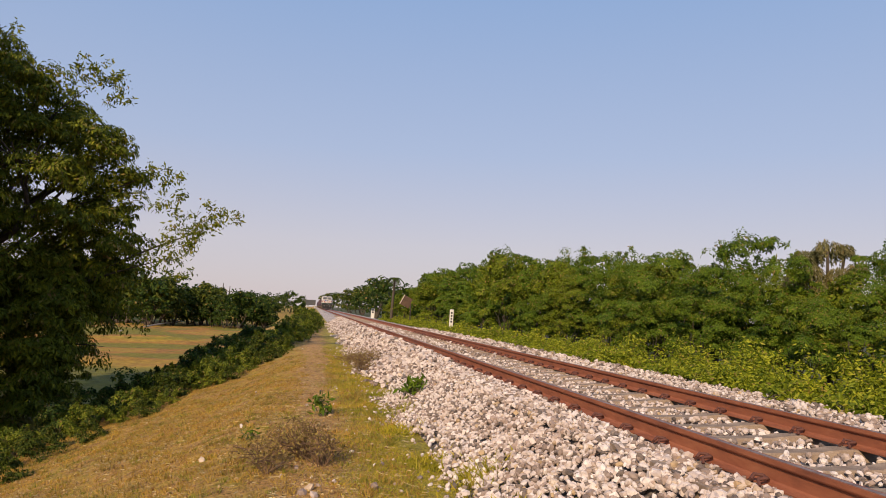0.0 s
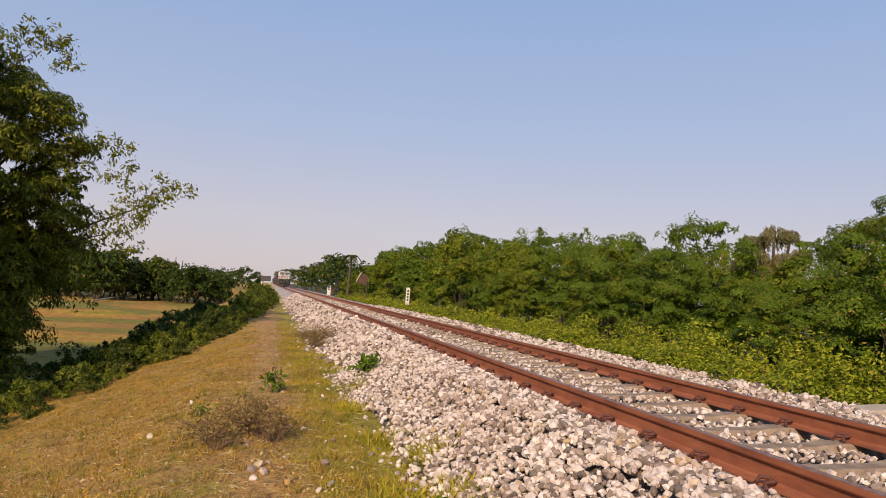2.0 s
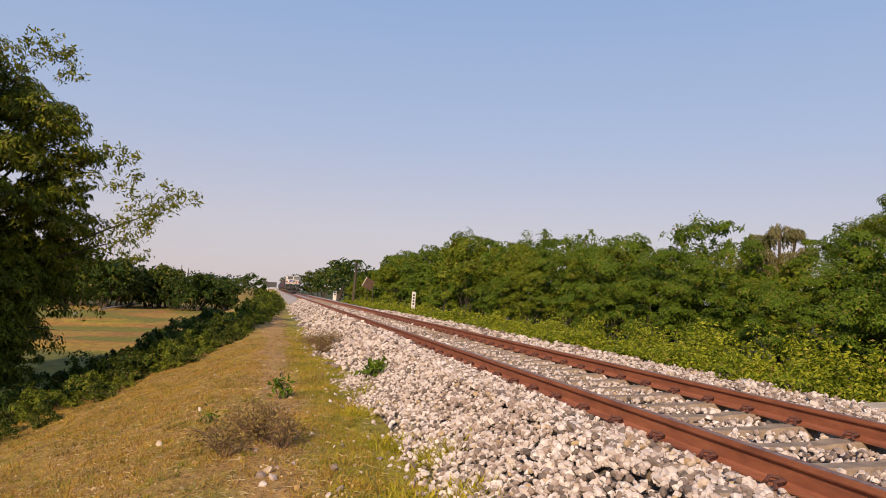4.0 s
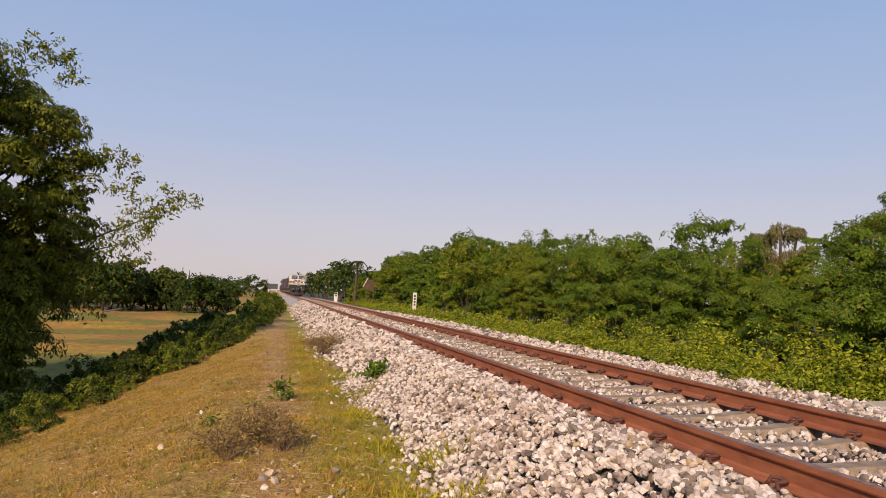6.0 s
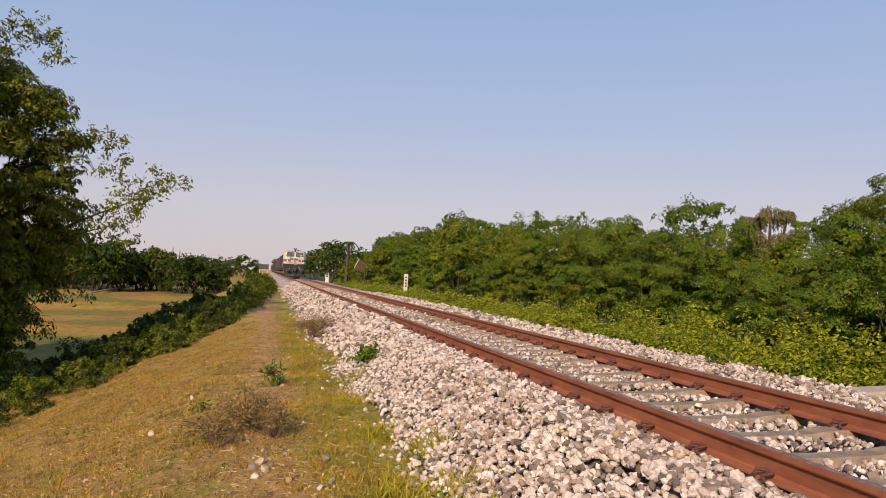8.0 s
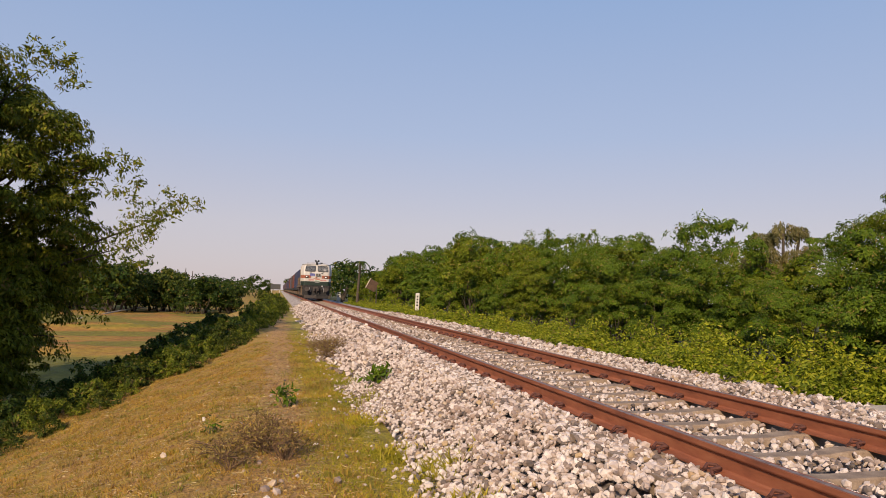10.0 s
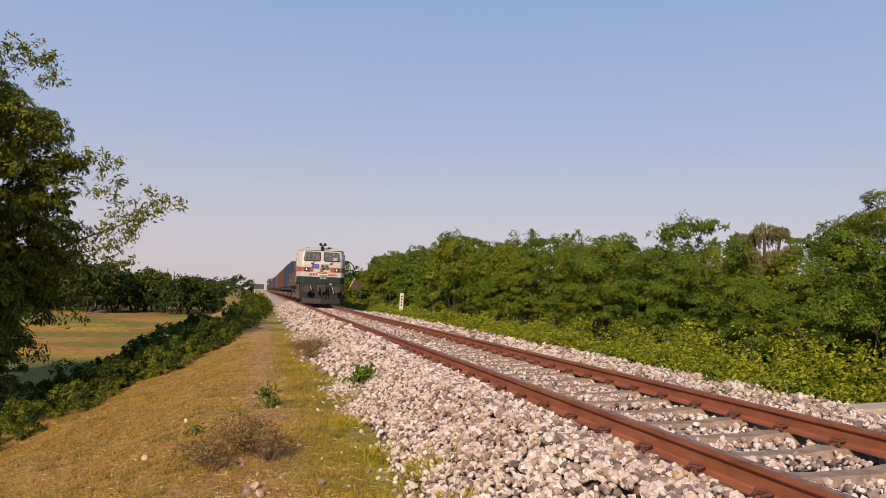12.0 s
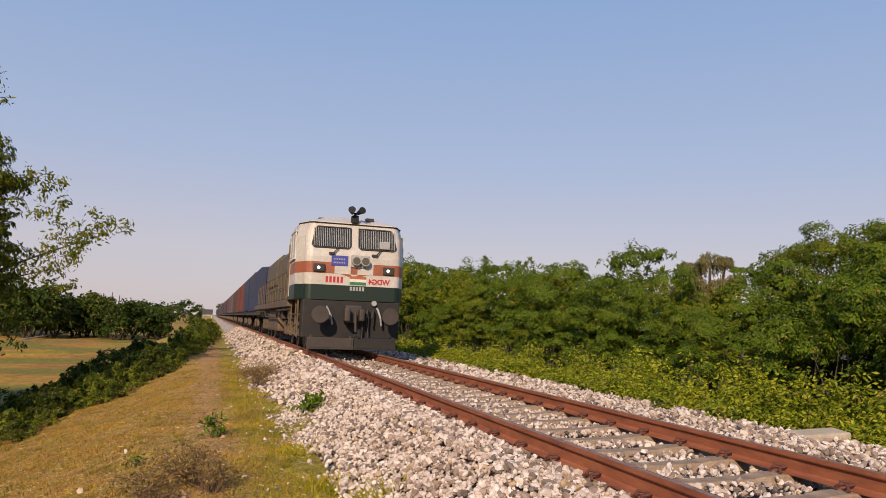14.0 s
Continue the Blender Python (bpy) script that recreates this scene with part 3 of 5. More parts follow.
# ---- plants ----
def clump_cloud(rng, centres, radii, per, out=0.5, droop=0.25, spread=0.85, subs=9):
    """Leaf places, directions and facings: each clump is a mound of tufts; leaves lie like shingles on the tops and outsides of the tufts, and hang over their rims."""
    n = len(centres)
    d = rng.normal(size=(n * subs, 3))
    d[:, 2] = np.where(d[:, 2] < -0.35, -d[:, 2], d[:, 2]) + 0.2
    d = unit(d)
    big = np.repeat(np.arange(n), subs)
    tuft = centres[big] + d * radii[big][:, None] * rng.uniform(0.62, 1.0, (n * subs, 1)) * [1, 1, spread]
    size = radii[big] * rng.uniform(0.24, 0.46, n * subs)
    k = rng.integers(0, n * subs, per * n)
    e = rng.normal(size=(per * n, 3)) + d[k] * 0.8
    e[:, 2] = np.where(e[:, 2] < -0.25, -e[:, 2] * 0.8, e[:, 2])
    e = unit(e)
    r = rng.uniform(0.72, 1.06, per * n)
    at = tuft[k] + e * (r * size[k])[:, None] * [1, 1, spread]
    face = unit(e * 0.8 + d[k] * 0.45 + [0, 0, 0.1])
    way = e * out + rng.normal(size=at.shape) * 0.6 + [0, 0, -droop - 0.25]
    way -= face * (np.sum(way * face, 1) * 0.8)[:, None]
    return at, way, face


def crown(name, rng, r, h, clumps, per, leaf, width, material, z0=0.15, droop=0.2, clump=0.28, plumes=0):
    """A shrub's or tree's crown of many leaves: clumps over an uneven dome, with plumes that stand out of it."""
    a = rng.uniform(0, 2 * math.pi, clumps)
    t = rng.uniform(z0, 1.0, clumps) ** 0.85
    prof = np.sqrt(np.clip(1 - (2 * np.abs(t - 0.42) / 1.25) ** 2, 0.02, 1))
    rad = r * prof * rng.uniform(0.6, 1.12, clumps)
    c = np.stack([np.cos(a) * rad, np.sin(a) * rad, t * h], 1)
    cr = r * clump * rng.uniform(0.55, 1.35, clumps)
    at, way, face = clump_cloud(rng, c, cr, per, droop=droop)
    for _ in range(plumes):
        a, k = rng.uniform(0, 6.28), 150
        s = np.linspace(0, 1, k)[:, None]
        root = np.array([math.cos(a) * r * 0.6, math.sin(a) * r * 0.6, h * rng.uniform(0.7, 0.95)])
        lean = np.array([math.cos(a) * 0.3, math.sin(a) * 0.3, 1.0]) * rng.uniform(0.3, 0.6) * r
        p = root + lean * s + np.array([0, 0, -0.12 * r]) * s**2 + rng.normal(size=(k, 3)) * 0.085 * r * (1.1 - s)
        at, way, face = np.concatenate([at, p]), np.concatenate([way, rng.normal(size=(k, 3)) + [0, 0, -0.3]]), np.concatenate([face, rng.normal(size=(k, 3))])
    n = len(at)
    return leaf_mesh(name, rng, at, way, leaf * rng.uniform(0.6, 1.3, n), leaf * width * rng.uniform(0.7, 1.3, n), material, face)


def stems(name, rng, r, h, n, thick, material):
    """Several bent, tapering stems from one root."""
    bm = bmesh.new()
    for k in range(n):
        a = rng.uniform(0, 6.28)
        p, d = Vector((rng.normal() * 0.08, rng.normal() * 0.08, -0.15)), Vector((math.cos(a) * 0.35, math.sin(a) * 0.35, 1)).normalized()
        rings = []
        steps = 5
        for s in range(steps + 1):
            w = thick * (1 - 0.8 * s / steps)
            rings.append([p + Vector((math.cos(q) * w, math.sin(q) * w, 0)) for q in np.linspace(0, 6.283, 6)[:-1]])
            p = p + d * (h * 0.8 / steps)
            d = (d + Vector((rng.normal() * 0.2, rng.normal() * 0.2, 0.05))).normalized()
        loft(bm, rings)
    return finish(bm, name, material, True)


def plant(name, wood, leaves, m, **tags):
    ob = thing(name, m, **tags)
    share("trunk", wood, ob, Matrix())
    share("crown", leaves, ob, Matrix())
    return ob


def at_ground(x, y, scale=1.0, turn=0.0, sink=0.05, tall=1.0):
    return Matrix.Translation((x, y, float(ground_z(x, y)) - sink)) @ Matrix.Rotation(turn, 4, "Z") @ Matrix.Diagonal((scale, scale, scale * tall, 1))


def build_hedge():
    rng = np.random.default_rng(5)
    near = [(stems("trunk", rng, 1.5, 2.6, 6, 0.035, M["bark"]), crown("crown", rng, 1.5, 3.0, 17, 1000, 0.082, 0.46, M["hedge_b" if k in (1, 4) else "hedge"], 0.22, 0.35, 0.36, 2)) for k in range(5)]
    far_off = [(stems("trunk", rng, 1.5, 2.6, 6, 0.035, M["bark"]), crown("crown", rng, 1.4, 3.0, 15, 340, 0.145, 0.46, M["hedge" if k % 3 else "hedge_b"], 0.14, 0.3, 0.36, 7)) for k in range(4)]
    tall = [(stems("trunk", rng, 2.0, 4.2, 4, 0.07, M["bark"]), crown("crown", rng, 2.0, 5.0, 26, 300, 0.145, 0.46, M["hedge"], 0.1, 0.3, 0.34, 6)) for _ in range(3)]
    high = [(stems("trunk", rng, 2.0, 4.2, 4, 0.07, M["bark"]), crown("crown", rng, 2.0, 5.0, 32, 900, 0.082, 0.46, M["hedge_b" if k else "hedge"], 0.08, 0.3, 0.30, 1)) for k in range(2)]
    # the back of the thicket, which closes the gaps in its front
    for k in range(19):
        wood, leaves = far_off[k % 4]
        yy = 4.0 + 1.5 * k
        plant("shrub", wood, leaves, at_ground(14.0 + rng.uniform(-0.3, 0.3), yy, np.interp(yy, [10, 14, 21, 28], [1.1, 0.9, 0.92, 1.05]), rng.uniform(0, 6.28)),
              label="dense green shrub in the thicket beside the track", category="shrub", group="thicket beside the track")
    y = 1.0
    while y < 78:
        far = max(0.0, y - 15) / 60
        for x0, s0 in ((10.8, 0.74), (12.5, 1.04)):
            kinds = near if y < 32 else far_off
            # gaps in the front row leave dark hollows
            if x0 < 11 and rng.uniform() < 0.38:
                continue
            wood, leaves = kinds[int(rng.integers(len(kinds)))]
            x = x0 + rng.uniform(-0.5, 0.5) - 1.2 * far
            s = s0 * rng.uniform(0.82, 1.12) * np.interp(y, [4, 11, 24, 36, 60, 78], [1.18, 1.05, 1.03, 1.12, 1.35, 1.3])
            if 12.5 < y < 17.5:
                s *= 0.74 if x0 > 12 else 0.9
            plant("shrub", wood, leaves, at_ground(x, y + rng.uniform(-0.5, 0.5), s, rng.uniform(0, 6.28), tall=rng.uniform(0.92, 1.12)),
                  label="dense green shrub in the thicket beside the track", category="shrub", group="thicket beside the track")
        y += 1.9 + 0.9 * far
    for k in range(24):
        yy = 4 + k * 3.4 + rng.uniform(-1, 1)
        if 13.5 < yy < 23:
            continue
        wood, leaves = tall[k % 3]
        plant("tree", wood, leaves, at_ground(15.5 + rng.uniform(-1, 2), yy, rng.uniform(0.78, 0.98) * np.interp(yy, [10, 25, 36, 60, 85], [1.15, 0.98, 1.1, 1.38, 1.35]), rng.uniform(0, 6.28)),
              label="bushy green tree rising behind the thicket", category="tree", group="trees behind the thicket")
    # taller trees where the thicket rises
    for k, (x, yy, top) in enumerate(((15.6, 15.6, 4.0), (15.4, 13.6, 3.8), (15.0, 11.6, 4.2), (15.2, 9.2, 4.5), (15.2, 25.2, 2.95), (15.6, 21.6, 2.9))):
        wood, leaves = high[k % 2]
        plant("tree", wood, leaves, at_ground(x, yy, (top - float(ground_z(x, yy))) / 5.3, rng.uniform(0, 6.28)),
              label="bushy green tree rising above the thicket", category="tree", group="trees behind the thicket")


def build_weeds():
    """Broad-leaved creepers along the foot of the thicket: short leafy stalks side by side."""
    rng = np.random.default_rng(7)
    cy = np.concatenate([rng.uniform(3, 26, 2600), rng.uniform(26, 80, 1700)])
    start = 7.85 + 0.055 * np.clip(13 - cy, 0, 8) + 0.22 * np.sin(cy * 0.9) + 0.18 * np.sin(cy * 2.3 + 1) - 0.006 * cy
    cx = start + rng.beta(1.0, 1.4, len(cy)) * 1.7
    h = (0.16 + 0.50 * np.clip((cx - start) / 1.2, 0, 1)) * rng.uniform(0.55, 1.45, len(cx)) * (1 + 0.3 * np.sin(cx * 5 + 2 * np.sin(cy * 2.1))) * np.interp(cy, [10, 25], [1.0, 0.8])
    z = np.maximum(ground_z(cx, cy), np.where(cx < 8.8, bed_z(cx), -9))
    lean = rng.normal(size=(len(cx), 2)) * 0.16
    at, way, face = [], [], []
    for q in range(30):
        t = rng.uniform(0.15, 1.0, len(cx)) ** 0.7
        a = rng.uniform(0, 6.283, len(cx))
        ring = np.stack([np.cos(a), np.sin(a)], 1)
        p = np.concatenate([np.stack([cx, cy], 1) + lean * t[:, None] + ring * 0.05, (z + t * h)[:, None]], 1)
        at.append(p)
        way.append(np.concatenate([ring * 0.7, rng.uniform(-0.9, 0.35, (len(cx), 1))], 1))
        face.append(np.concatenate([ring * 0.4, np.zeros((len(cx), 1))], 1) + np.array(SUN_TO) + rng.normal(size=p.shape) * 0.75)
    at, way, face = np.concatenate(at), np.concatenate(way), np.concatenate(face)
    size = np.where(at[:, 1] < 26, 0.088, 0.13) * rng.uniform(0.6, 1.3, len(at))
    me = leaf_mesh("creeper_weeds", rng, at, way, size, size * 0.42, M["weed"], face)
    tagged(new("creeper_weeds", me), "bright yellow-green broad-leaved creepers edging the ballast", "weeds", kind="stuff")


def build_big_tree():
    """A tall spreading tree with drooping sprays, standing in the field below the bank."""
    rng = np.random.default_rng(21)
    base = Vector((-11.5, 25.0, -3.4))
    tree = thing("tree", Matrix.Translation(base), label="large spreading tree with drooping green sprays below the bank", category="tree")
    bm = bmesh.new()

    def limb(p, d, length, w, depth):
        steps = 5
        rings = []
        for s in range(steps + 1):
            ww = w * (1 - 0.55 * s / steps)
            q = d.to_track_quat("Z", "Y").to_matrix()
            rings.append([p + q @ Vector((math.cos(a) * ww, math.sin(a) * ww, 0)) for a in np.linspace(0, 6.283, 8)[:-1]])
            p = p + d * (length / steps)
            d = (d + Vector((rng.normal(), rng.normal(), rng.normal() * 0.6)) * 0.13).normalized()
        loft(bm, rings)
        if depth < 3:
            for _ in range(4 if depth else 6):
                a, e = rng.uniform(0, 6.28), rng.uniform(0.1, 0.9)
                nd = (d * 0.6 + Vector((math.cos(a), math.sin(a) * 0.6, e * 0.8)) * 0.7).normalized()
                limb(p - d * length * rng.uniform(0.0, 0.4) / steps, nd, length * rng.uniform(0.5, 0.7), w * 0.42, depth + 1)

    limb(Vector((-0.6, 0, 0)), Vector((0.02, -0.02, 1)).normalized(), 4.2, 0.45, 0)
    # long boughs that reach out over the bank
    for a, b, w in (((0, 0, 2.0), (6.8, -0.4, 5.6), 0.13), ((0, 0, 1.8), (8.0, 0.2, 6.8), 0.12), ((0, 0, 4), (6.4, -0.3, 8.6), 0.12), ((0, 0, 6), (3.8, -0.3, 11.2), 0.12), ((0, 0, 1.5), (5.0, -0.4, 2.6), 0.10)):
        a, b = Vector(a), Vector(b)
        rings = []
        for s in np.linspace(0, 1, 9):
            p = a.lerp(b, s) + Vector((0, 0, 0.5 * math.sin(math.pi * s)))
            ww = w * (1.05 - s)
            rings.append([p + Vector((0, math.cos(q) * ww, math.sin(q) * ww)) for q in np.linspace(0, 6.283, 7)[:-1]])
        loft(bm, rings)
    part("trunk", bm, M["bark"], tree, smooth=True)
    # crown: clumps round a lopsided dome, hanging low on the side of the field
    centres, radii = [], []
    for k in range(640):
        z = rng.uniform(0.4, 12.3) if k < 500 else rng.uniform(0.2, 5.5)
        edge = np.interp(z, [0.4, 0.9, 3.6, 5.0, 7.0, 8.8, 10.3, 11.9, 12.6], [3.2, 3.5, 4.2, 4.9, 5.2, 4.8, 3.3, 1.2, -0.5])
        x = edge - (edge + 4.5) * rng.uniform() ** 1.25
        deep = 2.6 * math.sqrt(max(0.05, 1 - ((x + 0.5) / 6.5) ** 2))
        centres.append((x, rng.uniform(-deep, deep), z))
        radii.append(rng.uniform(0.45, 0.95))
    at, way, face = clump_cloud(rng, np.array(centres), np.array(radii), 400, droop=0.7, out=0.5)
    # looser sprays that stand clear of the crown
    for (x, y, z), n, r in (((8.1, 0.1, 7.1), 330, 0.42), ((7.5, 0.1, 6.75), 300, 0.46), ((7.0, 0.0, 6.2), 420, 0.6), ((6.1, 0.0, 5.6), 560, 0.75), ((5.3, -0.2, 4.9), 620, 0.85), ((4.6, -0.2, 4.2), 620, 0.85), ((5.2, -0.2, 3.4), 200, 0.6),
                            ((6.2, -0.3, 8.0), 240, 0.4), ((5.6, -0.3, 8.4), 300, 0.48), ((6.5, -0.3, 7.4), 140, 0.3), ((5.0, -0.3, 7.8), 360, 0.55),
                            ((4.3, -0.3, 11.4), 260, 0.42), ((3.7, -0.3, 11.7), 260, 0.45), ((4.6, -0.3, 10.9), 150, 0.3), ((3.0, -0.3, 11.0), 300, 0.5), ((1.2, -0.3, 12.6), 240, 0.45)):
        twigs = rng.normal(size=(max(6, n // 22), 3)).clip(-1.6, 1.6) * r * [0.9, 0.9, 0.6]
        d = twigs[rng.integers(0, len(twigs), n)] + rng.normal(size=(n, 3)) * [0.11, 0.11, 0.08]
        at = np.concatenate([at, np.array((x, y, z)) + d])
        way = np.concatenate([way, rng.normal(size=(n, 3)) + [0.2, 0, -0.8]])
        face = np.concatenate([face, rng.normal(size=(n, 3))])
    n = len(at)
    le = 0.150 * rng.uniform(0.6, 1.4, n)
    ob = new("crown", leaf_mesh("crown", rng, at, way, le, le * 0.38, M["tree"], face))
    ob.parent = tree
    # unseen trees added in the field, out of sight, to shade its foot
    wood = stems("trunk", rng, 2.2, 4.5, 3, 0.16, M["bark"])
    leaves = crown("crown", rng, 2.9, 8.0, 60, 240, 0.26, 0.5, M["tree"], 0.05, 0.4, 0.36, 2)
    for x, y, size in ((-14.7, 17.8, 1.7), (-18.0, 17.0, 1.8), (-14.2, 13.8, 1.3)):
        plant("tree", wood, leaves, at_ground(x, y, size, x), label="unseen leafy tree added in the field to cast shade", category="tree", group="field trees")


def build_bank_bushes():
    rng = np.random.default_rng(31)
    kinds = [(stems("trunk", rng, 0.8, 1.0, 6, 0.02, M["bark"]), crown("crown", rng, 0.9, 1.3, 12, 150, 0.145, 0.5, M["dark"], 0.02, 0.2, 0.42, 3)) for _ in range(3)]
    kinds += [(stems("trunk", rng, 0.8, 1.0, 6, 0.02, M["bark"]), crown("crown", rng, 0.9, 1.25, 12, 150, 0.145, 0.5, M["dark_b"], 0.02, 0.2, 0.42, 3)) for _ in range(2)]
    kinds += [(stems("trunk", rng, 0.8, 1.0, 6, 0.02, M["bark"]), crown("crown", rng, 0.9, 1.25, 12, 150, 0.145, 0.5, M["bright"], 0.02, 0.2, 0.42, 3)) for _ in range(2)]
    label = "leafy green bush on the embankment slope"
    y = 17.6
    while y < 85:
        edge = np.interp(y, [17.5, 19.7, 22.3, 24, 28.7, 40, 50, 85], [-5.2, -3.2, -2.1, -1.5, -0.8, -0.1, 0.2, 0.4])
        for row in range(5 if y < 26 else 4 if y < 36 else 2):
            x = edge - 0.3 - row * (0.85 if y < 30 else 0.75) + rng.uniform(-0.25, 0.25)
            if x < -6.6:
                continue
            s = (0.55, 0.85, 1.0, 1.0, 1.0)[row] * rng.uniform(0.75, 1.15) * np.interp(y, [17, 22, 30, 40, 60], [0.50, 0.68, 0.80, 0.92, 1.15])
            # lighter leaves paint sunlight on far and edge bushes, darker ones shade elsewhere
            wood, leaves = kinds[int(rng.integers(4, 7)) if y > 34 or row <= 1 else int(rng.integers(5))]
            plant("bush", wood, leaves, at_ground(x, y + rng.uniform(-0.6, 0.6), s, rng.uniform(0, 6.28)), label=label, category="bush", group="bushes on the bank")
        y += np.interp(y, [17, 30, 75], [1.1, 1.6, 3.0])
    # low leafy weeds at the lower edge of the bank
    for x, y, s in ((-5.5, 16.3, 0.42), (-5.0, 15.2, 0.36), (-5.9, 15.0, 0.45), (-4.6, 16.6, 0.34), (-6.2, 17.2, 0.5), (-4.9, 13.0, 0.36), (-5.4, 12.4, 0.42), (-6.0, 13.4, 0.45), (-3.9, 18.2, 0.36), (-6.6, 16.0, 0.5)):
        wood, leaves = kinds[3 + int(rng.integers(4))]
        plant("bush", wood, leaves, at_ground(x, y, s, rng.uniform(0, 6.28)), label="low yellow-green leafy weed on the bank", category="bush", group="weeds on the bank")


def build_far_trees():
    rng = np.random.default_rng(41)
    kinds = [(stems("trunk", rng, 2.2, 4.5, 3, 0.16, M["bark"]), crown("crown", rng, 2.6, 6.5, 22, 48, 0.58, 0.55, M["dark" if k else "dark_b"], 0.08, 0.2, 0.40, 0)) for k in range(3)]
    for k in range(90):
        x = -7 - 75 * rng.uniform() ** 1.3
        y = 112 + rng.uniform(0, 26) + 0.10 * (-x)
        s = rng.uniform(0.7, 1.15) * np.interp(x, [-104, -40, -9], [1.7, 1.45, 0.72])
        wood, leaves = kinds[k % 3]
        plant("tree", wood, leaves, at_ground(x, y, s, rng.uniform(0, 6.28)), label="far green tree at the edge of the fields", category="tree", group="far trees")
    for k in range(40):
        x = rng.uniform(-110, 110)
        y = 330 + rng.uniform(0, 120)
        wood, leaves = kinds[k % 3]
        plant("tree", wood, leaves, at_ground(x, y, rng.uniform(0.9, 1.5), rng.uniform(0, 6.28)), label="far hazy green tree on the skyline", category="tree", group="skyline trees")
    # trees that close the line of the thicket
    for k in range(16):
        x, y = 9.5 + rng.uniform(-1.2, 6), 80 + k * 8
        wood, leaves = kinds[k % 3]
        plant("tree", wood, leaves, at_ground(x, y, rng.uniform(0.65, 0.9), rng.uniform(0, 6.28)), label="green tree beyond the end of the thicket", category="tree", group="trees along the track")


def blade_mesh(name, rng, at, way, length, width, material):
    """Blades of grass, one triangle each."""
    n = len(at)
    way = unit(way)
    side = unit(np.cross(way, rng.normal(size=(n, 3)))) * width[:, None] * 0.5
    v = np.stack([at - side, at + side, at + way * length[:, None]], 1).reshape(-1, 3)
    return array_mesh(name, v, np.arange(n * 3).reshape(-1, 3), material)


def build_grass():
    rng = np.random.default_rng(51)
    for name, n, x0, x1, mat, label in (("dry_grass", 170000, -6.0, 1.1, "blade", "short dry straw-coloured grass on the bank"),
                                        ("green_grass", 80000, 0.35, 1.6, "blade_g", "short green grass along the foot of the ballast")):
        y = 3.8 + rng.beta(1, 2.2, n) * 28
        x = rng.uniform(x0, x1, n)
        if name == "green_grass":
            x = 0.95 + rng.normal(size=n) * 0.42
        patch = np.sin(x * 2.1 + 1.3 * np.sin(y)) + np.sin(y * 1.7 + x) + rng.normal(size=n) * 0.7
        keep = patch > (-1.6 if name == "dry_grass" else -0.2)
        # the trodden path is nearly bare
        worn = np.abs(x - 0.12 + 0.1 * np.sin(y * 0.8)) < 0.32
        keep &= ~worn | (rng.uniform(size=n) < np.where(y > 9, 0.25, 0.7))
        x, y = x[keep], y[keep]
        z = np.where(x > 1.2, np.maximum(bed_z(x), -0.8), ground_z(x, y))
        if name == "green_grass":
            # tall tufts at the foot of the ballast
            k = 5200
            c = rng.integers(0, 9, k)
            tx = np.array([1.25, 1.42, 1.1, 1.5, 1.3, 1.2, 1.45, 1.35, 1.6])[c] + rng.normal(size=k) * 0.12
            ty = np.array([5.2, 4.8, 5.6, 5.4, 7.6, 9.6, 11.2, 13.5, 6.6])[c] + rng.normal(size=k) * 0.16
            x, y = np.concatenate([x, tx]), np.concatenate([y, ty])
            z = np.concatenate([z, np.maximum(bed_z(tx), -0.8)])
        at = np.stack([x, y, z - 0.005], 1)
        way = rng.normal(size=at.shape) * [0.8, 0.8, 0.2] + [0, 0, 0.7]
        le = rng.uniform(0.015, 0.055, len(x)) * np.where(y > 12, 1.3, 1.0)
        if name == "green_grass":
            le[-k:] = rng.uniform(0.05, 0.14, k)
        me = blade_mesh(name, rng, at, way, le, le * 0.14 + 0.003, M[mat])
        tagged(new(name, me), label, "grass", kind="stuff")


def build_tufts():
    """Standing tufts of dry and olive grass, and pale stalks lying flat between them."""
    rng = np.random.default_rng(53)
    for name, tufts, per, lo, hi, mat, label in (("straw_tufts", 1500, 22, 0.035, 0.095, "blade", "uneven tufts of dry yellow grass on the bank"),
                                                 ("olive_tufts", 700, 22, 0.030, 0.085, "blade_o", "olive-green tufts of grass on the bank")):
        y = 3.9 + rng.beta(1, 1.7, tufts) * 22
        x = rng.uniform(-6.2, 1.25, tufts)
        keep = np.abs(x - 0.1) > rng.uniform(0.0, 0.45, tufts)
        x, y = np.repeat(x[keep], per), np.repeat(y[keep], per)
        n = len(x)
        off = rng.normal(size=(n, 2)) * 0.035
        x, y = x + off[:, 0], y + off[:, 1]
        way = np.concatenate([off * 12, np.zeros((n, 1))], 1) + rng.normal(size=(n, 3)) * 0.35 + [0, 0, 0.8]
        le = rng.uniform(lo, hi, n)
        tagged(new(name, blade_mesh(name, rng, np.stack([x, y, ground_z(x, y) - 0.004], 1), way, le, le * 0.10 + 0.004, M[mat])), label, "grass", kind="stuff")
    n = 15000
    y = 3.9 + rng.beta(1, 2.0, n) * 18
    x = rng.uniform(-5.5, 1.3, n)
    way = rng.normal(size=(n, 3)) * [1, 1, 0.12] + [0, 0, 0.06]
    le = rng.uniform(0.03, 0.11, n)
    tagged(new("straw_litter", blade_mesh("straw_litter", rng, np.stack([x, y, ground_z(x, y) + 0.008], 1), way, le, le * 0.05 + 0.004, M["litter"])), "pale dead stalks strewn over the bank", "straw", kind="stuff")


